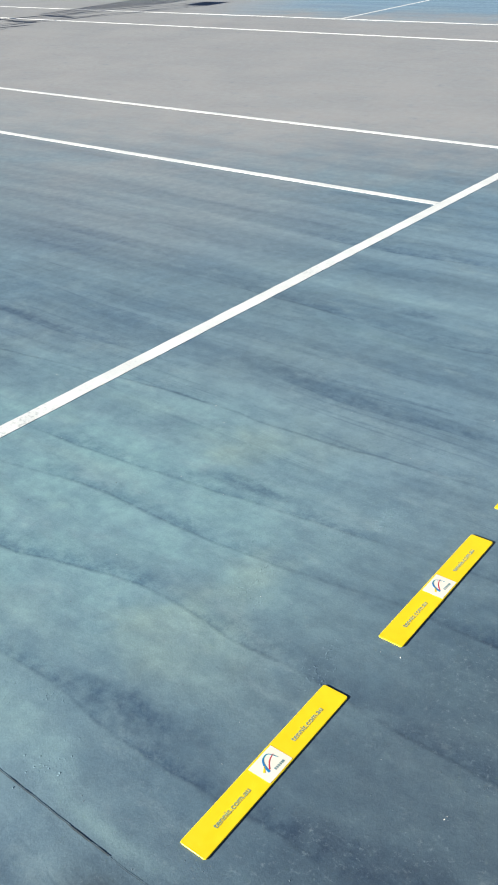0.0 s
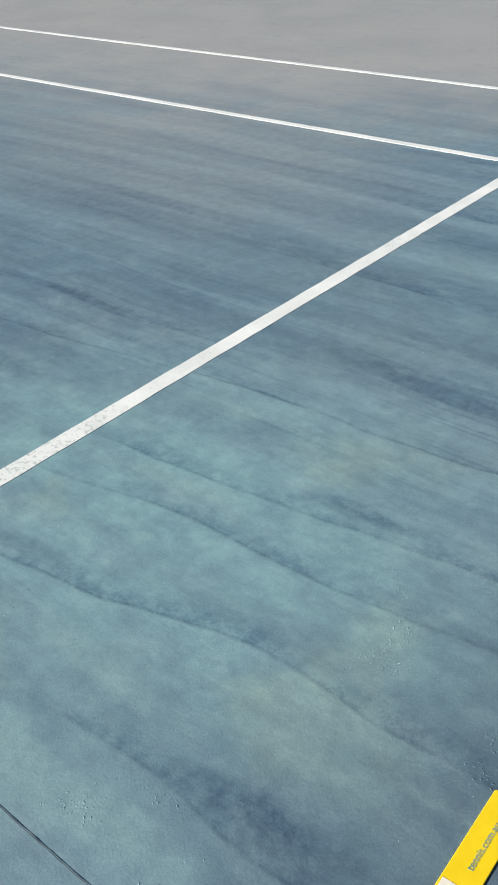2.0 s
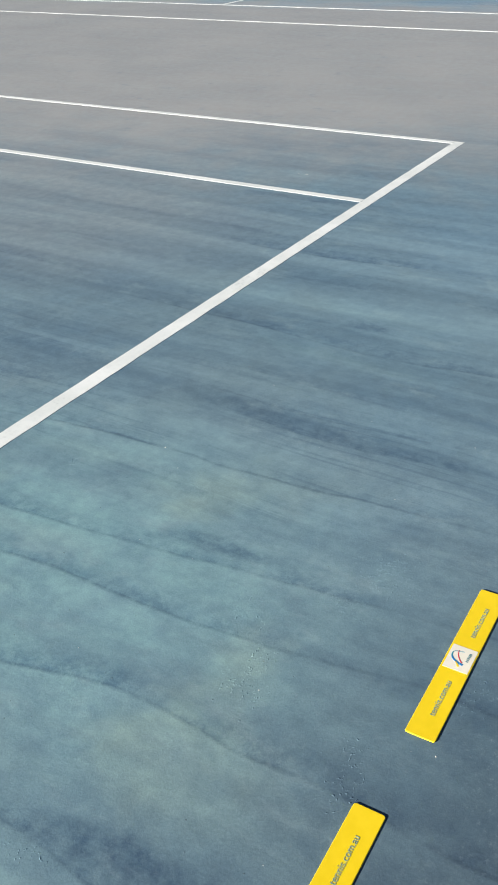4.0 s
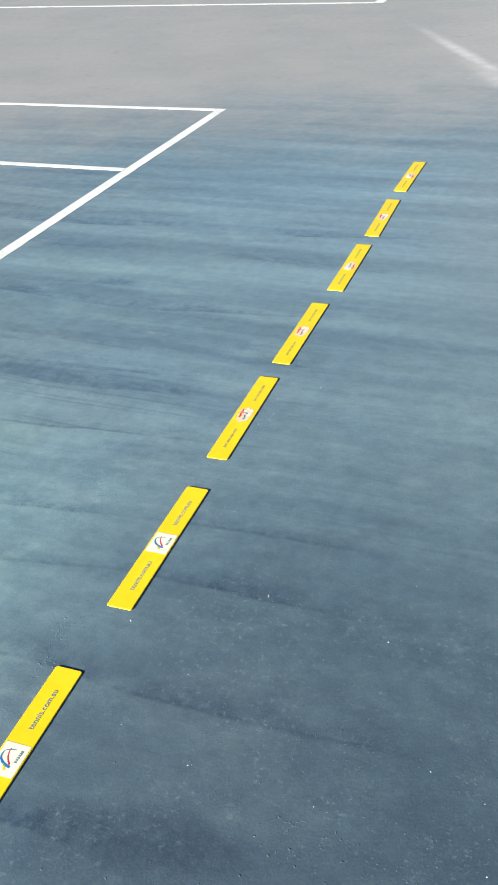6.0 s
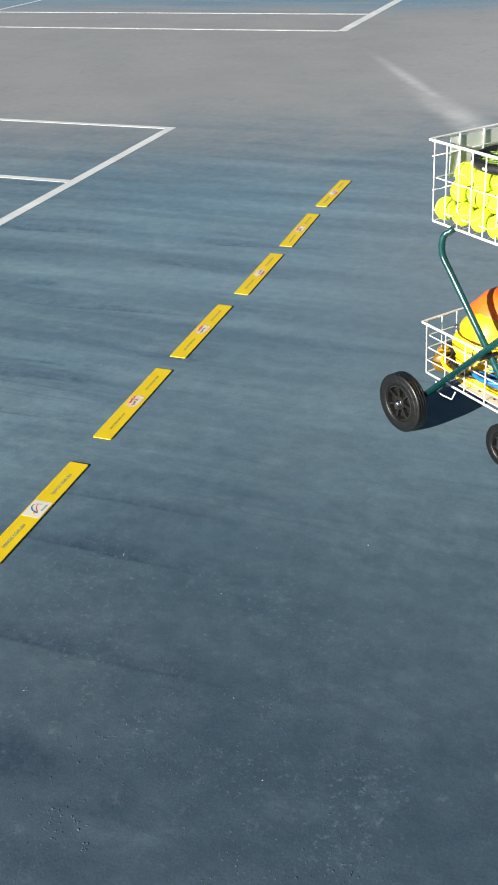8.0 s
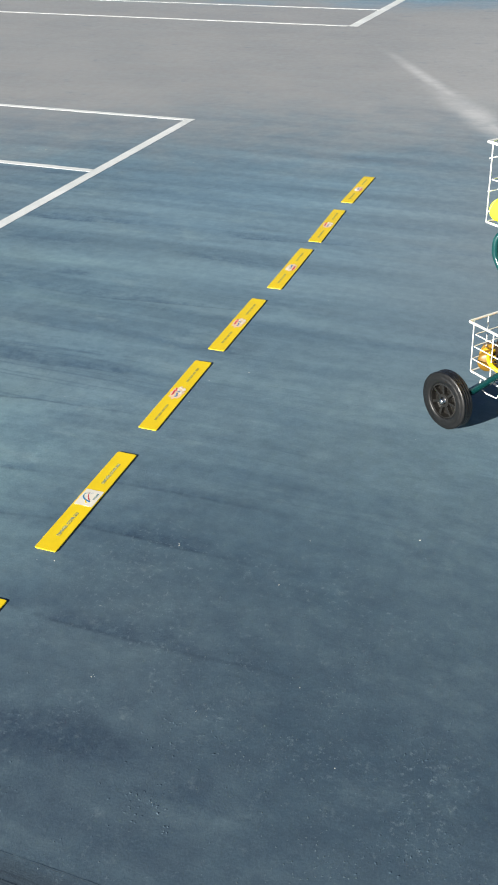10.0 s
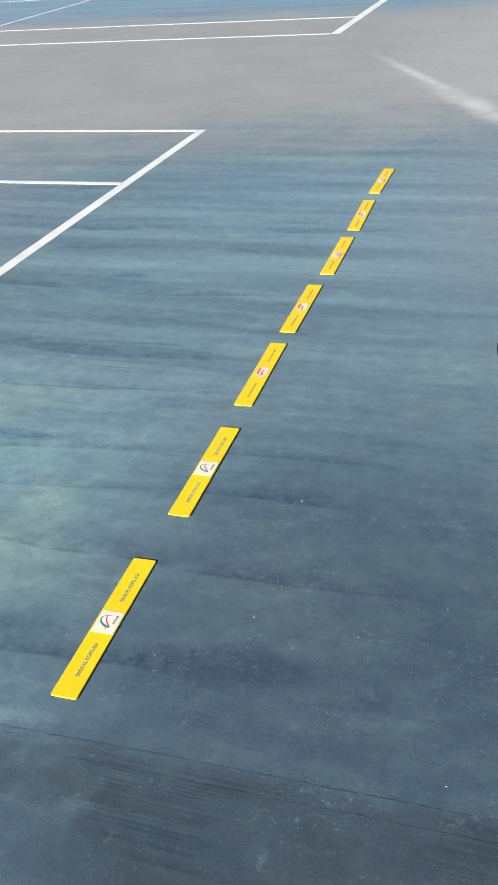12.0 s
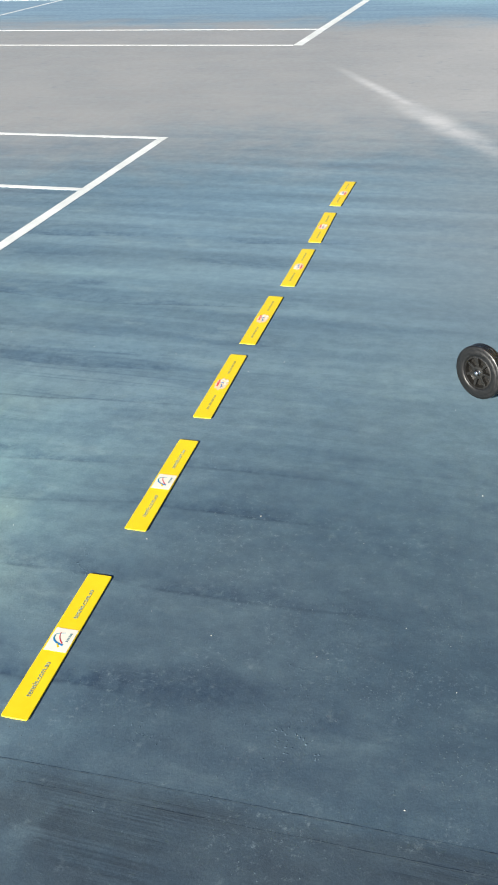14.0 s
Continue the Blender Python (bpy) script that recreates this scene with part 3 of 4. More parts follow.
scatter("lifted_paint_flakes", [
    (1.31, -4.10, 0.035, 0.07, 158), (1.25, -4.26, 0.04, 0.03, 64), (1.18, -4.52, 0.018, 0.035, 64),
    (1.22, -4.60, 0.02, 0.02, 26), (0.70, -4.03, 0.05, 0.02, 45), (0.58, -4.00, 0.02, 0.02, 26),
    (0.24, -4.07, 0.02, 0.02, 19), (1.47, -4.64, 0.02, 0.03, 38), (1.50, -4.72, 0.025, 0.03, 52),
    (1.63, -4.35, 0.03, 0.06, 79), (1.65, -4.15, 0.02, 0.05, 52), (1.62, -3.62, 0.02, 0.05, 64),
    (1.05, -3.70, 0.05, 0.04, 52), (0.9, -3.45, 0.05, 0.03, 38), (1.05, -5.12, 0.02, 0.02, 26),
    (0.4, -5.0, 0.03, 0.03, 26), (0.35, -5.13, 0.03, 0.02, 26), (1.2, -5.25, 0.03, 0.03, 38), (1.16, -4.595, 0.02, 0.02, 33), (1.07, -4.381, 0.03, 0.03, 33),
    (0.93, -5.238, 0.03, 0.02, 52), (0.24, -4.078, 0.03, 0.015, 28), (0.54, -3.976, 0.02, 0.02, 24), (0.66, -4.015, 0.04, 0.02, 52), (0.67, -3.592, 0.03, 0.03, 33),
    (2.15, -4.925, 0.05, 0.04, 62), (2.15, -5.123, 0.06, 0.05, 81), (1.85, -5.189, 0.03, 0.02, 38), (2.64, -4.807, 0.05, 0.06, 81), (2.65, -5.042, 0.05, 0.07, 96),
], 0.0019, M_COURT, "small patches of lifted blue paint flakes on the court", "paint flakes", 0.42, 1.7)
scatter("pale_grit", [(1.893, -4.386, 0.002, 0.002, 2), (1.726, -3.423, 0.002, 0.002, 2), (1.908, -4.867, 0.003, 0.003, 3),
    (-1.028, -2.275, 0.02, 0.006, 6), (-2.532, -0.193, 0.012, 0.006, 6), (-0.62, -1.05, 0.05, 0.01, 9), (0.45, -1.02, 0.03, 0.01, 4),
    (1.5, -4.6, 0.9, 0.8, 26), (2.4, -4.7, 0.5, 0.5, 14), (0.2, -3.6, 1.0, 1.2, 16)],
    0.0019, M_STONE, "tiny pale bits of grit scattered on the court", "grit", 0.7)
scatter("dull_grit", [(2.35, -4.6, 0.45, 0.5, 160), (1.9, -5.3, 0.5, 0.25, 160), (1.2, -4.7, 0.6, 0.4, 80), (2.3, -4.95, 0.10, 0.05, 120), (2.15, -4.75, 0.12, 0.05, 120), (2.45, -4.72, 0.03, 0.07, 90), (2.5, -5.1, 0.05, 0.05, 80)],
    0.0018, M_GRIT, "fine dull grit on the court behind the baseline", "grit", 0.35)


# ---- yellow throw-down line markers ----
HALF_L, HALF_W, THICK = 0.2445, 0.0325, 0.0024


def lettering(text, size):
    cu = bpy.data.curves.new("lettering", "FONT")
    cu.body, cu.size, cu.align_x, cu.align_y, cu.extrude = text, size, "CENTER", "CENTER", 0.0002
    ob = new("lettering", cu)
    me = bpy.data.meshes.new_from_object(ob.evaluated_get(bpy.context.evaluated_depsgraph_get()))
    bpy.data.objects.remove(ob)
    return me


def text_part(me, material, parent, m):
    copy = me.copy()
    copy.materials.clear()
    copy.materials.append(material)
    copy.transform(m)
    ob = new("lettering", copy)
    ob.parent = parent
    return tagged(ob, "small grey-blue web address lettering")


def strip_body(parent):
    bm = bmesh.new()
    add_box(bm, (-HALF_W, -HALF_L, 0.0), (HALF_W, HALF_L, THICK))
    tall = [e for e in bm.edges if abs(e.verts[0].co.z - e.verts[1].co.z) > 0.002]
    bmesh.ops.bevel(bm, geom=tall, offset=0.006, segments=4, affect="EDGES", profile=0.5)
    top = [e for e in bm.edges if all(v.co.z > THICK - 0.0004 for v in e.verts) and len(e.link_faces) == 2 and e.calc_face_angle(0) > 0.5]
    bmesh.ops.bevel(bm, geom=top, offset=0.0014, segments=3, affect="EDGES", profile=0.5)
    part("rubber_body", bm, M_YELLOW, parent)


def address_strip(m):
    ob = empty("line_marker", m, "flat yellow rubber line marker with white logo patch", "line marker", "yellow line markers")
    strip_body(ob)
    bm = bmesh.new()
    add_box(bm, (-0.028, -0.039, THICK - 0.001), (0.029, 0.037, THICK + 0.0004))
    patch = part("logo_patch", bm, M_WHITE_PRINT, ob, "white square patch")
    z0, z1 = THICK + 0.0004, THICK + 0.0008
    for pts, w, mat, lab in ((
        (arc((0.0113, -0.0177), (-0.014, -0.013), (-0.0196, 0.0013)), (0.0056, 0.0030), M_BLUE_PRINT, "blue swoosh"),
        (arc((-0.0196, 0.0013), (-0.023, 0.013), (-0.0165, 0.0170)) + arc((-0.0165, 0.0170), (-0.008, 0.0200), (0.0026, 0.0220), 6)[1:], (0.0030, 0.0010), M_TEAL_PRINT, "teal arch"),
        (arc((-0.0095, 0.0230), (-0.011, 0.0040), (0.0075, -0.0125)), (0.0012, 0.0028), M_RED_PRINT, "red swoosh"),
        (arc((-0.0065, -0.0131), (-0.001, -0.0180), (0.0034, -0.0265)), (0.0022, 0.0050), M_DOME, "yellow swoosh"),
    ) + tuple(([(0.0160 + 0.0002 * k, y - 0.0016), (0.0160 + 0.0002 * k, y + 0.0016)], (0.0062, 0.0050), M_GREY_PRINT, "grey bar") for k, y in enumerate((-0.004, 0.0014, 0.0068, 0.0122, 0.0170, 0.0212)))):
        bm = bmesh.new()
        n = len(pts)
        ribbon(bm, pts, [w[0] + (w[1] - w[0]) * i / (n - 1) for i in range(n)], z0, z1)
        part("logo_stroke", bm, mat, patch, lab)
    for y in (-0.128, 0.128):
        text_part(ADDRESS, M_GREY_PRINT, ob, pose(0.002, y, THICK + 0.0003, 0, 0, 90))
    return ob


def badge_strip(m):
    ob = empty("line_marker", m, "flat yellow rubber line marker with faded red and blue badge", "line marker", "yellow line markers")
    strip_body(ob)
    rng = random.Random(5)
    bm = bmesh.new()
    rim = [bm.verts.new(((0.023 + 0.004 * math.sin(k * 2.3)) * math.cos(k * math.tau / 28), (0.043 + 0.007 * math.sin(k * 1.9)) * math.sin(k * math.tau / 28), THICK + 0.0003)) for k in range(28)]
    bm.faces.new(rim)
    badge = part("badge", bm, M_PINK_PRINT, ob, "pale pink splash badge")
    for x, y, w, l, turn, mat in (
        (-0.013, 0.000, 0.005, 0.016, 8, M_RED_PRINT), (-0.013, 0.012, 0.004, 0.012, 80, M_RED_PRINT), (-0.012, -0.012, 0.005, 0.012, -10, M_RED_PRINT),
        (-0.013, 0.024, 0.005, 0.014, 12, M_RED_PRINT),
        (0.002, -0.008, 0.005, 0.014, 15, M_BLUE_PRINT), (0.004, -0.022, 0.005, 0.012, -30, M_BLUE_PRINT), (0.002, 0.010, 0.005, 0.012, 70, M_BLUE_PRINT),
        (-0.004, 0.022, 0.006, 0.012, 40, M_WHITE_PRINT), (0.012, 0.004, 0.008, 0.018, 5, M_WHITE_PRINT), (0.014, 0.026, 0.012, 0.014, 30, M_WHITE_PRINT),
        (0.000, 0.034, 0.006, 0.012, 60, M_WHITE_PRINT),
    ):
        bm = bmesh.new()
        add_box(bm, (-w / 2, -l / 2, 0), (w / 2, l / 2, 0.0005), 0.0, pose(x, y, THICK + 0.0003, 0, 0, turn))
        part("badge_mark", bm, mat, badge)
    for y in (-0.135, 0.135):
        bm = bmesh.new()
        for i in range(4):
            add_box(bm, (-0.004, -0.052 + i * 0.027, THICK - 0.0005), (0.003, -0.029 + i * 0.027, THICK + 0.0004), 0.0, pose(0.002, y, 0))
        part("print_line", bm, M_FADED_PRINT, ob, "small faded line of print")
    return ob


ADDRESS = lettering("tennis.com.au", 0.0195)
# middle of each marker and its slight turn
first = address_strip(pose(1.561, -4.974, 0.0005, 0, 0, 1.4))
copy_thing(first, pose(1.565, -4.284, 0.001, 0, 0, 1.1))
second = badge_strip(pose(1.547, -3.647, 0.001, 0, 0, 1.6))
for bx, by, turn in ((1.541, -3.058, 1.1), (1.550, -2.442, 181.4), (1.541, -1.848, 2.0), (1.532, -1.230, 180.3)):
    copy_thing(second, pose(bx, by, 0.001, 0, 0, turn))
bpy.data.meshes.remove(ADDRESS)


# ---- ball cart ----
CART = pose(2.480, -3.472, 0, 0, 0, -36.9)
LEN, DEP = 0.58, 0.36


def rail_loop(bm, z, out, r):
    """A bent rod round the rim of a basket."""
    pts = []
    for cx, cy, a0 in ((LEN + out, DEP + out, 0), (-out, DEP + out, 90), (-out, -out, 180), (LEN + out, -out, 270)):
        sx, sy = (-1 if cx > 0.1 else 1), (-1 if cy > 0.1 else 1)
        for k in range(5):
            a = radians(a0 + k * 22.5)
            pts.append((cx + sx * 0.006 + 0.006 * math.cos(a), cy + sy * 0.006 + 0.006 * math.sin(a), z))
    sweep(bm, pts, r, 8, True)


def basket(name, parent, z0, z1, gap_u, gap_v, levels, label):
    frame_bm = bmesh.new()
    rail_loop(frame_bm, z1, 0.017, 0.0039)
    rail_loop(frame_bm, z0, 0.0, 0.0032)
    bas = part(name, frame_bm, M_WIRE, parent, label, True)
    r = 0.0018

    def wire(points):
        bm = bmesh.new()
        sweep(bm, points, r, 6)
        part("wire", bm, M_WIRE, bas, "", True)

    nu, nv = round(LEN / gap_u), round(DEP / gap_v)
    for i in range(nu + 1):
        u = LEN * i / nu
        wire([(u, -0.013, z1), (u, -0.001, z0), (u, 0.0, z0 - 0.002), (u, DEP, z0 - 0.002), (u, DEP + 0.001, z0), (u, DEP + 0.013, z1)])
    for i in range(nv + 1):
        v = DEP * i / nv
        wire([(-0.013, v, z1), (-0.001, v, z0), (0.0, v, z0 + 0.002), (LEN, v, z0 + 0.002), (LEN + 0.001, v, z0), (LEN + 0.013, v, z1)])
    for z in levels:
        bm = bmesh.new()
        rail_loop(bm, z, 0.001, r)
        part("wire", bm, M_WIRE, bas, "", True)
    return bas


def cart_wheel(parent, u, v, side, R, name):
    """A solid rubber wheel of radius R; side -1 shows its face towards -v."""
    m = pose(u, v, R, 90, 0, 0) if side < 0 else pose(u, v, R, -90, 0, 0)
    k = R / 0.094
    m = m @ Matrix.Diagonal((k, k, k, 1))
    bm = bmesh.new()
    prof = [(0.058, -0.018), (0.063, -0.021), (0.079, -0.021), (0.088, -0.017)]
    for n in range(4):
        z = -0.0135 + n * 0.009
        prof += [(0.094, z - 0.003), (0.094, z + 0.003), (0.091, z + 0.0036), (0.091, z + 0.0054)]
    prof = prof[:-2] + [(0.088, 0.017), (0.084, 0.0195), (0.082, 0.0185), (0.079, 0.021), (0.063, 0.021), (0.058, 0.018), (0.058, -0.018)]
    lathe(bm, prof, 48, m)
    wheel = part("wheel", bm, M_TYRE, parent, "ribbed black rubber wheel", True)
    bm = bmesh.new()
    lathe(bm, [(0.059, -0.012), (0.059, 0.016), (0.053, 0.018), (0.050, 0.002), (0.024, 0.002), (0.022, 0.016), (0.012, 0.018), (0.012, -0.014), (0.051, -0.006), (0.053, -0.014), (0.059, -0.012)], 40, m)
    for n in range(7):
        add_box(bm, (0.018, -0.0042, -0.001), (0.054, 0.0042, 0.0145), 0.0015, m @ pose(0, 0, 0, 0, 0, n * 360 / 7))
    part("rim", bm, M_RIM, wheel, "dark plastic spoked rim")
    bm = bmesh.new()
    lathe(bm, [(0.0, 0.029), (0.004, 0.0285), (0.0075, 0.026), (0.009, 0.022), (0.009, 0.016), (0.012, 0.016), (0.012, 0.012), (0.0, 0.012)], 20, m)
    part("hub_nut", bm, M_STEEL, wheel, "bright steel hub nut", True)


def bent(p, q, r, n=8):
    return arc(p, q, r, n)


def ball_cart():
    cart = empty("ball_cart", CART, "folding ball cart with white wire baskets and green tubes", "ball cart")
    top = basket("top_basket", cart, 0.650, 0.874, 0.0483, 0.083, (0.772, 0.682), "white coated wire basket")
    for z, off in ((0.829, 0.010), (0.737, 0.005)):
        for u in (-off, LEN + off):
            bm = bmesh.new()
            sweep(bm, [(u, -off, z), (u, DEP + off, z)], 0.0016, 6)
            part("wire", bm, M_WIRE, top, "", True)
    low = basket("lower_basket", cart, 0.168, 0.337, 0.083, 0.060, (0.295, 0.254, 0.212), "white coated wire basket")
    low.matrix_local = pose(0.008, 0.010, 0)
    for v, side in ((-0.022, -1), (DEP + 0.022, 1)):
        inset = 0.05 if side < 0 else -0.05
        bm = bmesh.new()
        pts = [(0.088, v + inset * 0.42, 0.652), (0.082, v + inset * 0.34, 0.646)] + bent((0.078, v + inset * 0.26, 0.640), (0.064, v, 0.634), (0.066, v, 0.604)) + bent((0.067, v, 0.592), (0.070, v, 0.575), (0.082, v, 0.562)) + [(0.50, v, 0.128), (0.512, v, 0.140), (0.515, v, 0.166)]
        sweep(bm, pts, 0.0095, 14)
        part("leg_tube", bm, M_TUBE, cart, "bent green enamelled tube", True)
        bm = bmesh.new()
        v2 = v + side * 0.023
        pts = [(0.075, v2, 0.140), (0.505, v2, 0.600)] + bent((0.518, v2, 0.614), (0.53, v2, 0.635), (0.50, v2 - side * 0.05, 0.640)) + [(0.47, v2 - side * 0.06, 0.640)]
        sweep(bm, pts, 0.0105, 14)
        part("leg_tube", bm, M_TUBE, cart, "straight green enamelled tube", True)
        bm = bmesh.new()
        sweep(bm, [(0.293, v - 0.02 * side, 0.352), (0.293, v + 0.042 * side, 0.352)], 0.006, 10)
        part("pivot_bolt", bm, M_BLACK, cart, "dark pivot bolt")
    bm = bmesh.new()
    sweep(bm, [(0.010, -0.07, 0.094), (0.010, DEP + 0.07, 0.094)], 0.006, 10)
    part("axle", bm, M_STEEL, cart, "thin steel axle")
    for v, side in ((-0.080, -1), (DEP + 0.080, 1)):
        cart_wheel(cart, 0.010, v, side, 0.094, "wheel")
        bm = bmesh.new()
        sweep(bm, [(0.075, v - side * 0.035, 0.140), (0.040, v - side * 0.030, 0.115), (0.010, v - side * 0.026, 0.094)], 0.0105, 10)
        sweep(bm, [(0.012, v - side * 0.05, 0.096), (0.010, v - side * 0.02, 0.094)], 0.012, 10)
        part("bracket", bm, M_BLACK, cart, "black plastic wheel bracket")
    for v, side in ((0.020, -1), (DEP - 0.020, 1)):
        cart_wheel(cart, 0.350, v, side, 0.070, "wheel")
        bm = bmesh.new()
        for off in (-0.024, 0.024):
            add_box(bm, (0.335, v + off - 0.002, 0.062), (0.365, v + off + 0.002, 0.150), 0.001)
        add_box(bm, (0.333, v - 0.026, 0.148), (0.367, v + 0.026, 0.153), 0.001)
        sweep(bm, [(0.350, v, 0.15), (0.350, v, 0.176)], 0.009, 10)
        part("castor_fork", bm, M_BLACK, cart, "dark castor fork")
    bm = bmesh.new()
    add_box(bm, (0.010, -0.052, 0.103), (0.040, -0.032, 0.110), 0.002)
    part("spacer", bm, M_DOME, cart, "small yellow plastic spacer")
    # loose loops of wire under the lower basket
    bm = bmesh.new()
    sweep(bm, [(0.05, -0.004, 0.16), (0.055, -0.012, 0.138), (0.09, -0.014, 0.132), (0.13, -0.012, 0.134), (0.135, -0.004, 0.16)], 0.0021, 6)
    part("wire", bm, M_WIRE, low, "bent wire loop")
    return cart


ball_cart()


def in_cart(u, v, z, rx=0, ry=0, rz=0):
    return CART @ pose(u, v, z, rx, ry, rz)


def tennis_ball(m):
    bm = bmesh.new()
    bmesh.ops.create_uvsphere(bm, u_segments=20, v_segments=14, radius=0.033)
    ob = link("tennis_ball", bm, M_BALL, True)
    ob.matrix_world = m
    tagged(ob, "bright yellow-green felt tennis ball in the wire basket", "tennis ball", "balls in the basket")
    bm = bmesh.new()
    pts = []
    for k in range(40):
        t = k * math.tau / 40
        p = Vector((0.75 * math.cos(t) + 0.25 * math.cos(3 * t), 0.75 * math.sin(t) - 0.25 * math.sin(3 * t), 0.866 * math.sin(2 * t)))
        pts.append(p.normalized() * 0.0329)
    sweep(bm, pts, 0.0009, 4, True)
    part("seam", bm, M_SEAM, ob)
    return ob


def pile_of_balls():
    rng = random.Random(11)
    first_ball = None
    for layer in range(3):
        cols, rows = (8, 5) if layer % 2 == 0 else (7, 5)
        for i in range(cols):
            for j in range(rows):
                u = 0.027 + (0.5 if layer % 2 else 0) * 0.0675 + i * 0.0675
                v = 0.024 + (0.018 if layer % 2 else 0) + j * 0.0675
                if layer == 2 and (i == 0 or u > 0.5):
                    continue
                if layer == 1 and u > 0.54:
                    continue
                z = 0.6875 + layer * 0.0555
                turn = [rng.uniform(0, 360) for _ in range(3)]
                m = in_cart(u + rng.uniform(-0.002, 0.002), v + rng.uniform(-0.002, 0.002), z, *turn)
                if first_ball is None:
                    first_ball = tennis_ball(m)
                else:
                    copy_thing(first_ball, m)


pile_of_balls()


def racket(m):
    ob = empty("tennis_racket", m, "small black racket with green strings lying on the balls", "racket")
    a, b = 0.135, 0.108
    ring = [(a * math.cos(k * math.tau / 48), b * math.sin(k * math.tau / 48), 0) for k in range(48)]
    bm = bmesh.new()
    sweep(bm, ring, 0.0105, 8, True)
    for v in bm.verts:
        v.co.z *= 1.25
    head = part("head_frame", bm, M_BLACK, ob, "black frame with pale marks", True)
    for k0 in (3, 9, 14, 20, 23, 27, 31, 38):
        bm = bmesh.new()
        sweep(bm, [Vector(ring[(k0 + d) % 48]) * 1.045 for d in range(2)], 0.0062, 6)
        part("mark", bm, M_WHITE_PRINT if k0 % 2 else M_STRING, head)
    bm = bmesh.new()
    for k in range(-8, 9):
        x = k * 0.0155
        h = b * math.sqrt(max(0, 1 - (x / a) ** 2))
        sweep(bm, [(x, -h, 0.0), (x, h, 0.0)], 0.0009, 4)
    for k in range(-6, 7):
        y = k * 0.0155
        h = a * math.sqrt(max(0, 1 - (y / b) ** 2))
        sweep(bm, [(-h, y, 0.001), (h, y, 0.001)], 0.0009, 4)
    part("strings", bm, M_STRING, ob, "green string bed")
    bm = bmesh.new()
    sweep(bm, arc((0.105, 0.075, 0), (0.17, 0.03, 0), (0.22, 0.0, 0), 8) + [(0.25, 0, 0)], 0.008, 8)
    sweep(bm, arc((0.105, -0.075, 0), (0.17, -0.03, 0), (0.22, 0.0, 0), 8), 0.008, 8)
    part("throat", bm, M_BLACK, ob, "", True)
    bm = bmesh.new()
    sweep(bm, [(0.245, 0, 0), (0.26, 0, 0), (0.36, 0, 0), (0.372, 0, 0)], [0.012, 0.014, 0.015, 0.017], 8)
    part("grip", bm, M_BLACK, ob, "black wrapped grip", True)


racket(in_cart(0.212, 0.115, 0.844, 3, -3, 28))


def plastic_sheet():
    bm = bmesh.new()
    n = 10
    rows = []
    for i in range(n + 1):
        v = 0.060 + 0.265 * i / n
        w = 0.002 * math.sin(i * 0.7)
        rows.append([bm.verts.new((-0.0160 + (0.866 - z) * 0.045 + w * 0.2 - du, v, z)) for du in (0, 0.0015) for z in ((0.757, 0.866) if du == 0 else (0.866, 0.757))])
    for a, b in zip(rows, rows[1:]):
        for k in range(4):
            bm.faces.new((a[k], a[(k + 1) % 4], b[(k + 1) % 4], b[k]))
    bm.faces.new(rows[0][::-1])
    bm.faces.new(rows[-1])
    bmesh.ops.recalc_face_normals(bm, faces=bm.faces)
    ob = link("plastic_sheet", bm, M_SHEET)
    ob.matrix_world = CART
    tagged(ob, "pale grey-green plastic sheet tucked under the rim of the wire basket", "plastic sheet")


plastic_sheet()


def marker_dome(m, material, label, r=0.098):
    """A soft saucer marker with a rolled rim and an open top."""
    bm = bmesh.new()
    prof = [(r, 0.0), (r + 0.003, 0.003), (r - 0.002, 0.009), (r * 0.93, 0.012), (r * 0.86, 0.026), (r * 0.70, 0.050), (r * 0.50, 0.068), (r * 0.30, 0.075),
            (r * 0.26, 0.073), (r * 0.30, 0.071), (r * 0.48, 0.064), (r * 0.68, 0.046), (r * 0.83, 0.023), (r * 0.91, 0.008), (r, 0.0)]
    lathe(bm, prof, 40)
    ob = link("marker_dome", bm, material, True)
    ob.matrix_world = m
    return tagged(ob, label, "marker dome", "marker domes in the lower basket")


for u, v, z, rx, ry, rz, mat, lab in (
    (0.148, 0.135, 0.180, 4, -3, 10, M_DOME, "yellow soft plastic marker dome at the bottom of a stack"),
    (0.146, 0.133, 0.214, 6, -4, 30, M_DOME, "yellow soft plastic marker dome low in a stack"),
    (0.142, 0.130, 0.250, 8, -6, 50, M_DOME, "yellow soft plastic marker dome in the middle of a stack"),
    (0.140, 0.118, 0.288, 14, -9, 70, M_DOME, "bright yellow soft plastic marker dome high in a stack"),
    (0.152, 0.132, 0.334, 10, 4, 20, M_AMBER, "amber yellow soft plastic marker dome near the stack's top"),
    (0.152, 0.162, 0.374, 6, 6, 40, M_ORANGE, "orange soft plastic marker dome on top of the stack"),
    (0.400, 0.160, 0.250, -10, 12, 0, M_DOME, "bright yellow soft plastic marker dome in the basket"),
    (0.410, 0.180, 0.275, -8, 10, 0, M_ORANGE, "orange soft plastic marker dome stacked in the basket"),
):
    marker_dome(in_cart(u, v, z, rx, ry, rz), mat, lab)


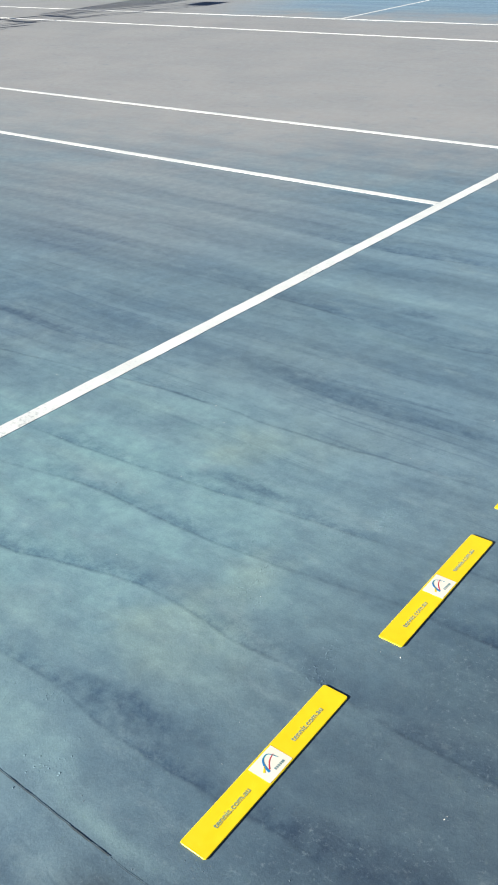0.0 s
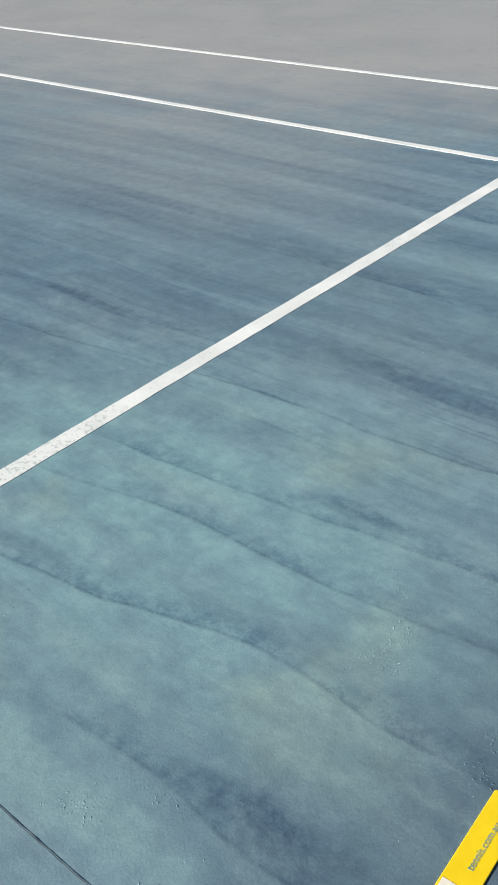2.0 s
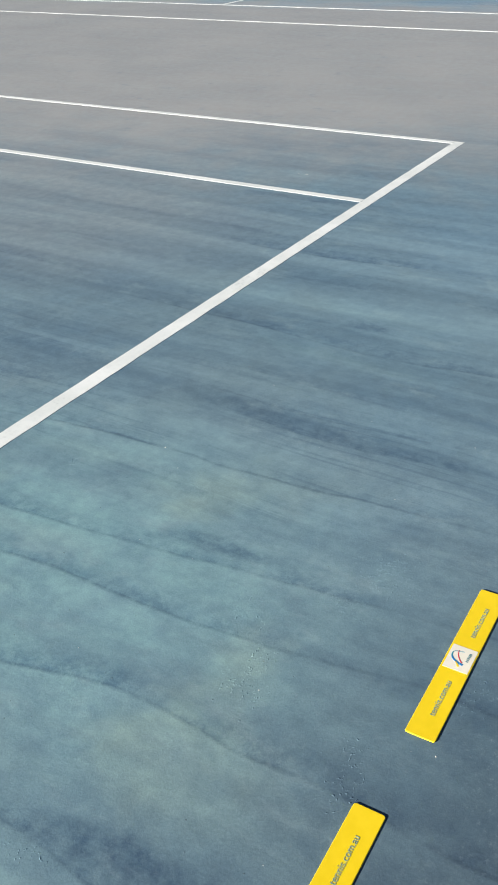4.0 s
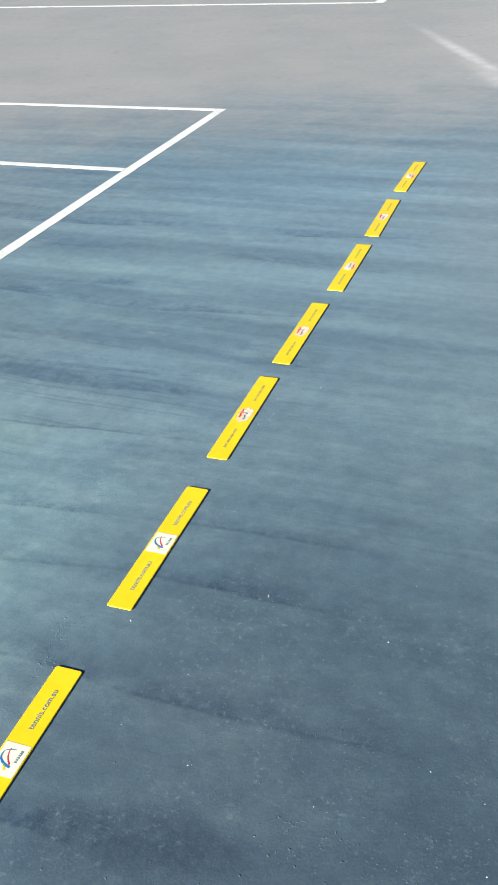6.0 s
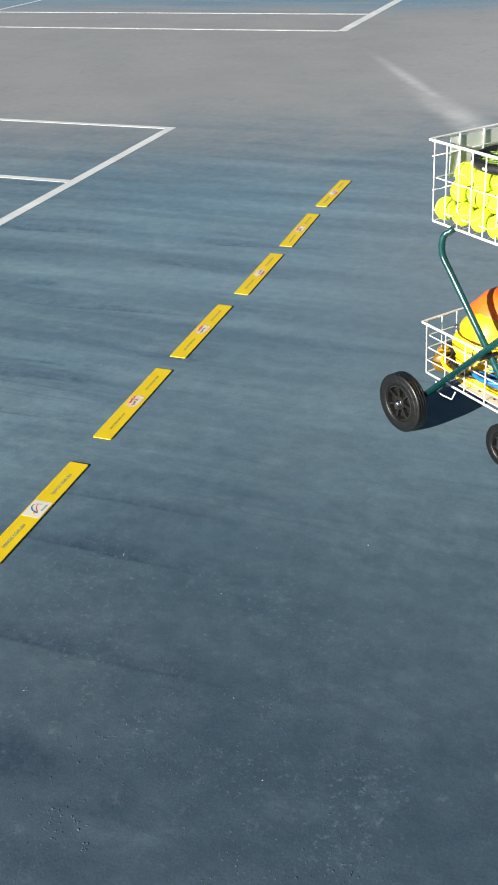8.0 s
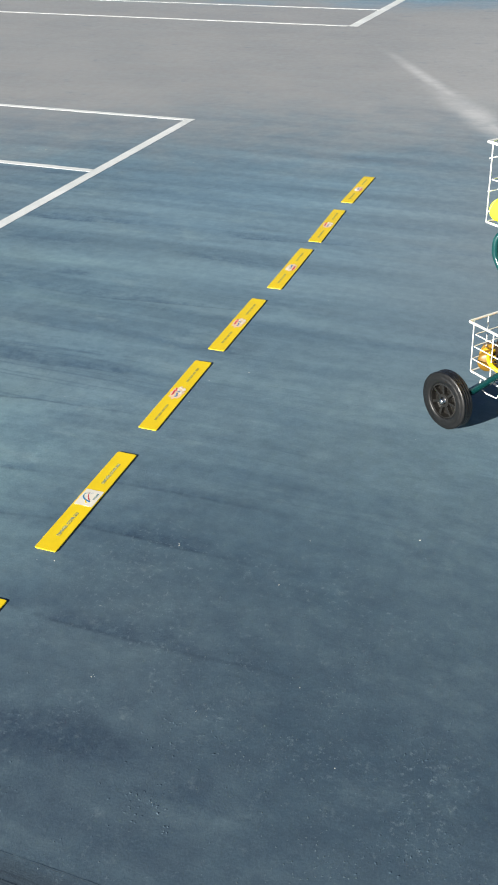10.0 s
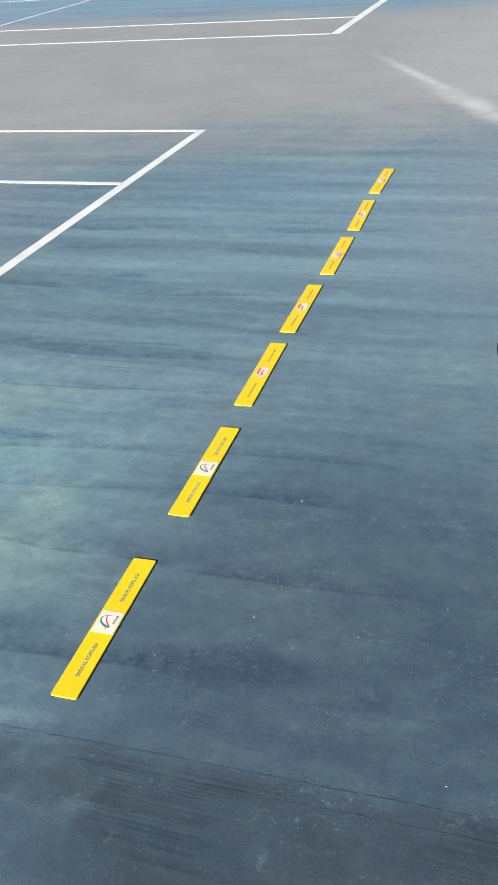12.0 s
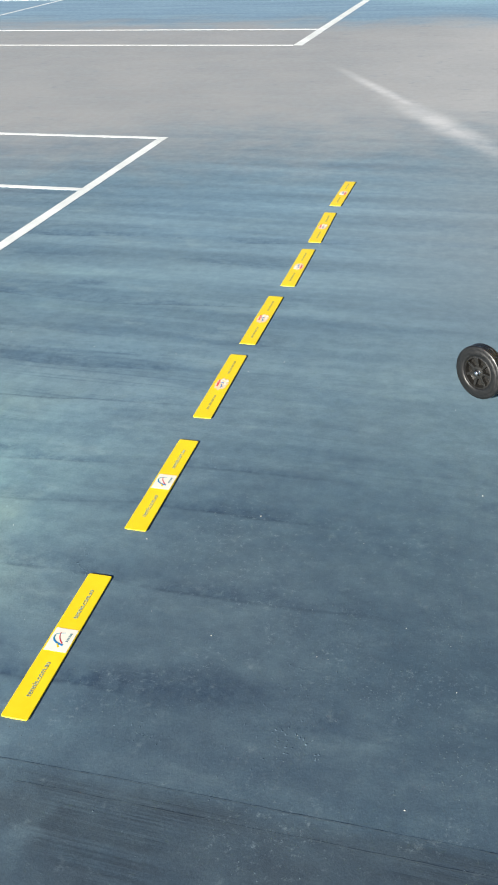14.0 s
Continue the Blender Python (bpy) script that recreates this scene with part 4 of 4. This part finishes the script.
def brown_can(m):
    ob = empty("drink_can", m, "brown and amber can lying in the lower basket", "can")
    bm = bmesh.new()
    lathe(bm, [(0.0, 0.0), (0.026, 0.0), (0.031, 0.006), (0.031, 0.098), (0.027, 0.106), (0.025, 0.107), (0.024, 0.103), (0.0, 0.103)], 28)
    part("can_body", bm, M_BROWN, ob, "", True)
    bm = bmesh.new()
    lathe(bm, [(0.0315, 0.03), (0.0322, 0.034), (0.0322, 0.072), (0.0315, 0.076)], 28)
    part("paper_band", bm, M_AMBER, ob, "amber printed band", True)


brown_can(in_cart(0.046, 0.036, 0.204, -90, 0, 36.9))


def cloth_pouch(m):
    """A slumped cloth pouch with a folded flap."""
    ob = empty("cloth_pouch", m, "dark brown crumpled cloth pouch lying in the lower basket", "pouch")
    for name, (sx, sy, sz), seed, lift in (("bag", (0.052, 0.050, 0.048), 21, 0.044), ("flap", (0.040, 0.046, 0.014), 22, 0.088)):
        bm = bmesh.new()
        bmesh.ops.create_icosphere(bm, subdivisions=3, radius=1.0)
        rng = random.Random(seed)
        waves = [(Vector((rng.uniform(-4, 4), rng.uniform(-4, 4), rng.uniform(-4, 4))), rng.uniform(0, 6)) for _ in range(7)]
        for v in bm.verts:
            k = 1 + sum(0.045 * math.sin(w.dot(v.co) + ph) for w, ph in waves)
            v.co = Vector((v.co.x * sx * k, v.co.y * sy * k, max(-0.042, v.co.z * sz * k) + lift))
        part(name, bm, M_CLOTH, ob, "folded dark flap" if name == "flap" else "", True)


cloth_pouch(in_cart(0.072, 0.095, 0.178, 0, 0, 20))


def toy_racket(m, material, label):
    """A flat moulded plastic frame with cross ribs and a handle."""
    ob = empty("plastic_racket", m, label, "plastic racket", "plastic rackets in the lower basket")
    bm = bmesh.new()
    sweep(bm, [(0.085 * math.cos(k * math.tau / 32), 0.07 * math.sin(k * math.tau / 32), 0) for k in range(32)], 0.007, 6, True)
    part("frame", bm, material, ob, "", True)
    bm = bmesh.new()
    for k in range(-3, 4):
        y = k * 0.018
        h = 0.085 * math.sqrt(1 - (y / 0.07) ** 2)
        sweep(bm, [(-h, y, 0), (h, y, 0)], 0.0028, 4)
    part("ribs", bm, material, ob)
    bm = bmesh.new()
    sweep(bm, [(0.085, 0, 0), (0.13, 0, 0), (0.25, 0, 0)], [0.009, 0.010, 0.013], 8)
    part("handle", bm, material, ob, "", True)


toy_racket(in_cart(0.235, 0.085, 0.250, 12, -4, 8), M_BLUE, "bright blue moulded plastic racket among the markers")
toy_racket(in_cart(0.25, 0.105, 0.232, 6, 0, -6), M_BLUE, "blue moulded plastic racket under another one")
toy_racket(in_cart(0.32, 0.20, 0.215, 8, -4, 20), M_BLACK, "black moulded plastic racket under the markers")
toy_racket(in_cart(0.150, 0.090, 0.232, 10, 6, 40), M_BLACK, "black moulded plastic racket tilted in the basket")
toy_racket(in_cart(0.11, 0.085, 0.215, 14, 10, 75), M_DOME, "yellow moulded plastic racket in the lower basket")
toy_racket(in_cart(0.26, 0.105, 0.205, 3, 0, 4), M_DOME, "yellow moulded plastic racket at the basket's bottom")


def card(m):
    ob = empty("printed_card", m, "cream printed card with dark marks on the basket's bottom", "card")
    bm = bmesh.new()
    add_box(bm, (0, 0, 0), (0.26, 0.15, 0.003), 0.001)
    part("sheet", bm, M_CARD, ob)
    for i in range(9):
        bm = bmesh.new()
        add_box(bm, (0.06 + 0.02 * i, 0.02 + 0.02 * (i % 3), 0.003), (0.07 + 0.02 * i, 0.026 + 0.024 * (i % 3), 0.0036), 0.0, None)
        part("print_mark", bm, M_BLACK, ob)


card(in_cart(0.14, 0.018, 0.1755, 0, 0, 0))


# ---- the next court's net, its post and the umpire's chair ----
def net_post(x, y):
    ob = empty("net_post", pose(x, y, 0), "dark square steel net post with a crank", "net post")
    bm = bmesh.new()
    add_box(bm, (-0.034, -0.034, 0.0), (0.034, 0.034, 1.07), 0.006)
    part("post", bm, M_POST, ob)
    bm = bmesh.new()
    add_box(bm, (-0.044, -0.044, 0.20), (0.044, 0.044, 0.235), 0.004)
    part("collar", bm, M_POST, ob)
    bm = bmesh.new()
    sweep(bm, [(0.045, 0, 0.8), (0.09, 0, 0.8), (0.09, 0, 0.7), (0.13, 0, 0.7)], 0.009, 8)
    part("crank", bm, M_STEEL, ob, "steel crank")


POST_Y = NY - 0.87
net_post(NET_X, POST_Y)


def court_net(name, y0, y1, top0, top1, low0, low1, label):
    """A net between two posts, with tape, cords and a dark lower hem; corners rounded."""
    ob = empty(name, pose(NET_X, 0, 0), label, "net")
    L = y1 - y0

    def top(y):
        f = (y - y0) / L
        return top0 + (top1 - top0) * f

    def low(y):
        f = (y - y0) / L
        return low0 + (low1 - low0) * f + 0.10 * math.exp(-(y - y0) / 0.08) + 0.10 * math.exp(-(y1 - y) / 0.08)

    ys = [y0 + L * i / 60 for i in range(61)]
    for tie_y, end_y in ((y0, y0 - 0.41), (y1, y1 + 0.41)):
        for z in (top(tie_y), low(tie_y) + 0.02):
            bm = bmesh.new()
            sweep(bm, [(0, tie_y, z), (0, end_y, z + 0.01)], 0.004, 6)
            part("tie_cord", bm, M_CORD, ob, "dark tie cord")
    bm = bmesh.new()
    sweep(bm, [(0, y, top(y)) for y in ys], 0.016, 6)
    part("top_tape", bm, M_BAND, ob, "white top tape")
    bm = bmesh.new()
    sweep(bm, [(0, y0, top(y0))] + [(0, y, low(y)) for y in ys], 0.013, 6)
    part("hem", bm, M_CORD, ob, "dark lower hem")
    verts, faces = [], []

    def cord(a, b):
        w = 0.0032
        i = len(verts)
        for p in (a, b):
            verts.extend([(-w, p[0], p[1] - w), (w, p[0], p[1] + w), (-w, p[0] + 0.003, p[1] + w)])
        faces.extend([(i, i + 1, i + 4, i + 3), (i + 1, i + 2, i + 5, i + 4), (i + 2, i, i + 3, i + 5)])

    n = int(L / 0.045)
    for k in range(n + 1):
        y = y0 + L * k / n
        cord((y, low(y)), (y, top(y)))
    for k in range(1, 24):
        f = k / 24
        for a, b in zip(ys[:-1:4], ys[4::4]):
            cord((a, low(a) + (top(a) - low(a)) * f), (b, low(b) + (top(b) - low(b)) * f))
    me = bpy.data.meshes.new("mesh_cords")
    me.from_pydata(verts, [], faces)
    me.materials.append(M_CORD)
    cords = new("mesh_cords", me)
    cords.parent = ob


court_net("tennis_net", POST_Y + 0.45, POST_Y + 12.8, 1.05, 0.95, 0.29, 0.16, "black tennis net with a dark hem across the next court")
net_post(NET_X, 0.93)
court_net("tennis_net", -6.0, 0.48, 0.95, 1.05, 0.16, 0.20, "black tennis net with dark hem")


def umpire_chair():
    ob = empty("umpire_chair", pose(-11.99, 2.49, 0), "tall white tubular umpire chair with dark green rungs", "chair")
    feet = [(0.43, -0.48), (0.56, 0.40), (-0.47, 0.48), (-0.56, -0.42)]
    H = 1.66
    for fx, fy in feet:
        bm = bmesh.new()
        sweep(bm, [(fx, fy, 0.012), (fx * 0.55, fy * 0.62, H)], 0.020, 10)
        leg = part("leg", bm, M_CHAIR, ob, "", True)
        bm = bmesh.new()
        sweep(bm, [(fx, fy, 0.0), (fx, fy, 0.03)], 0.03, 10)
        part("foot", bm, M_BLACK, leg, "dark rubber foot")

    def at(i, z):
        return (feet[i][0] * (1 - 0.45 * z / H), feet[i][1] * (1 - 0.38 * z / H), z)

    for a, b, z in ((0, 1, 0.27), (2, 3, 0.30), (1, 2, 0.27), (0, 3, 0.27), (0, 1, 0.60), (1, 2, 0.75), (0, 3, 0.75), (0, 1, 0.93), (0, 1, 1.26), (2, 3, 1.0)):
        bm = bmesh.new()
        sweep(bm, [at(a, z), at(b, z)], 0.022, 8)
        part("rung", bm, M_RUNG, ob, "dark green rung")
    for k in range(4):
        bm = bmesh.new()
        x = -0.25 + k * 0.132
        add_box(bm, (x, -0.26, H), (x + 0.128, 0.26, H + 0.03), 0.004)
        part("seat_slat", bm, M_RUNG, ob, "dark green seat slat")


umpire_chair()
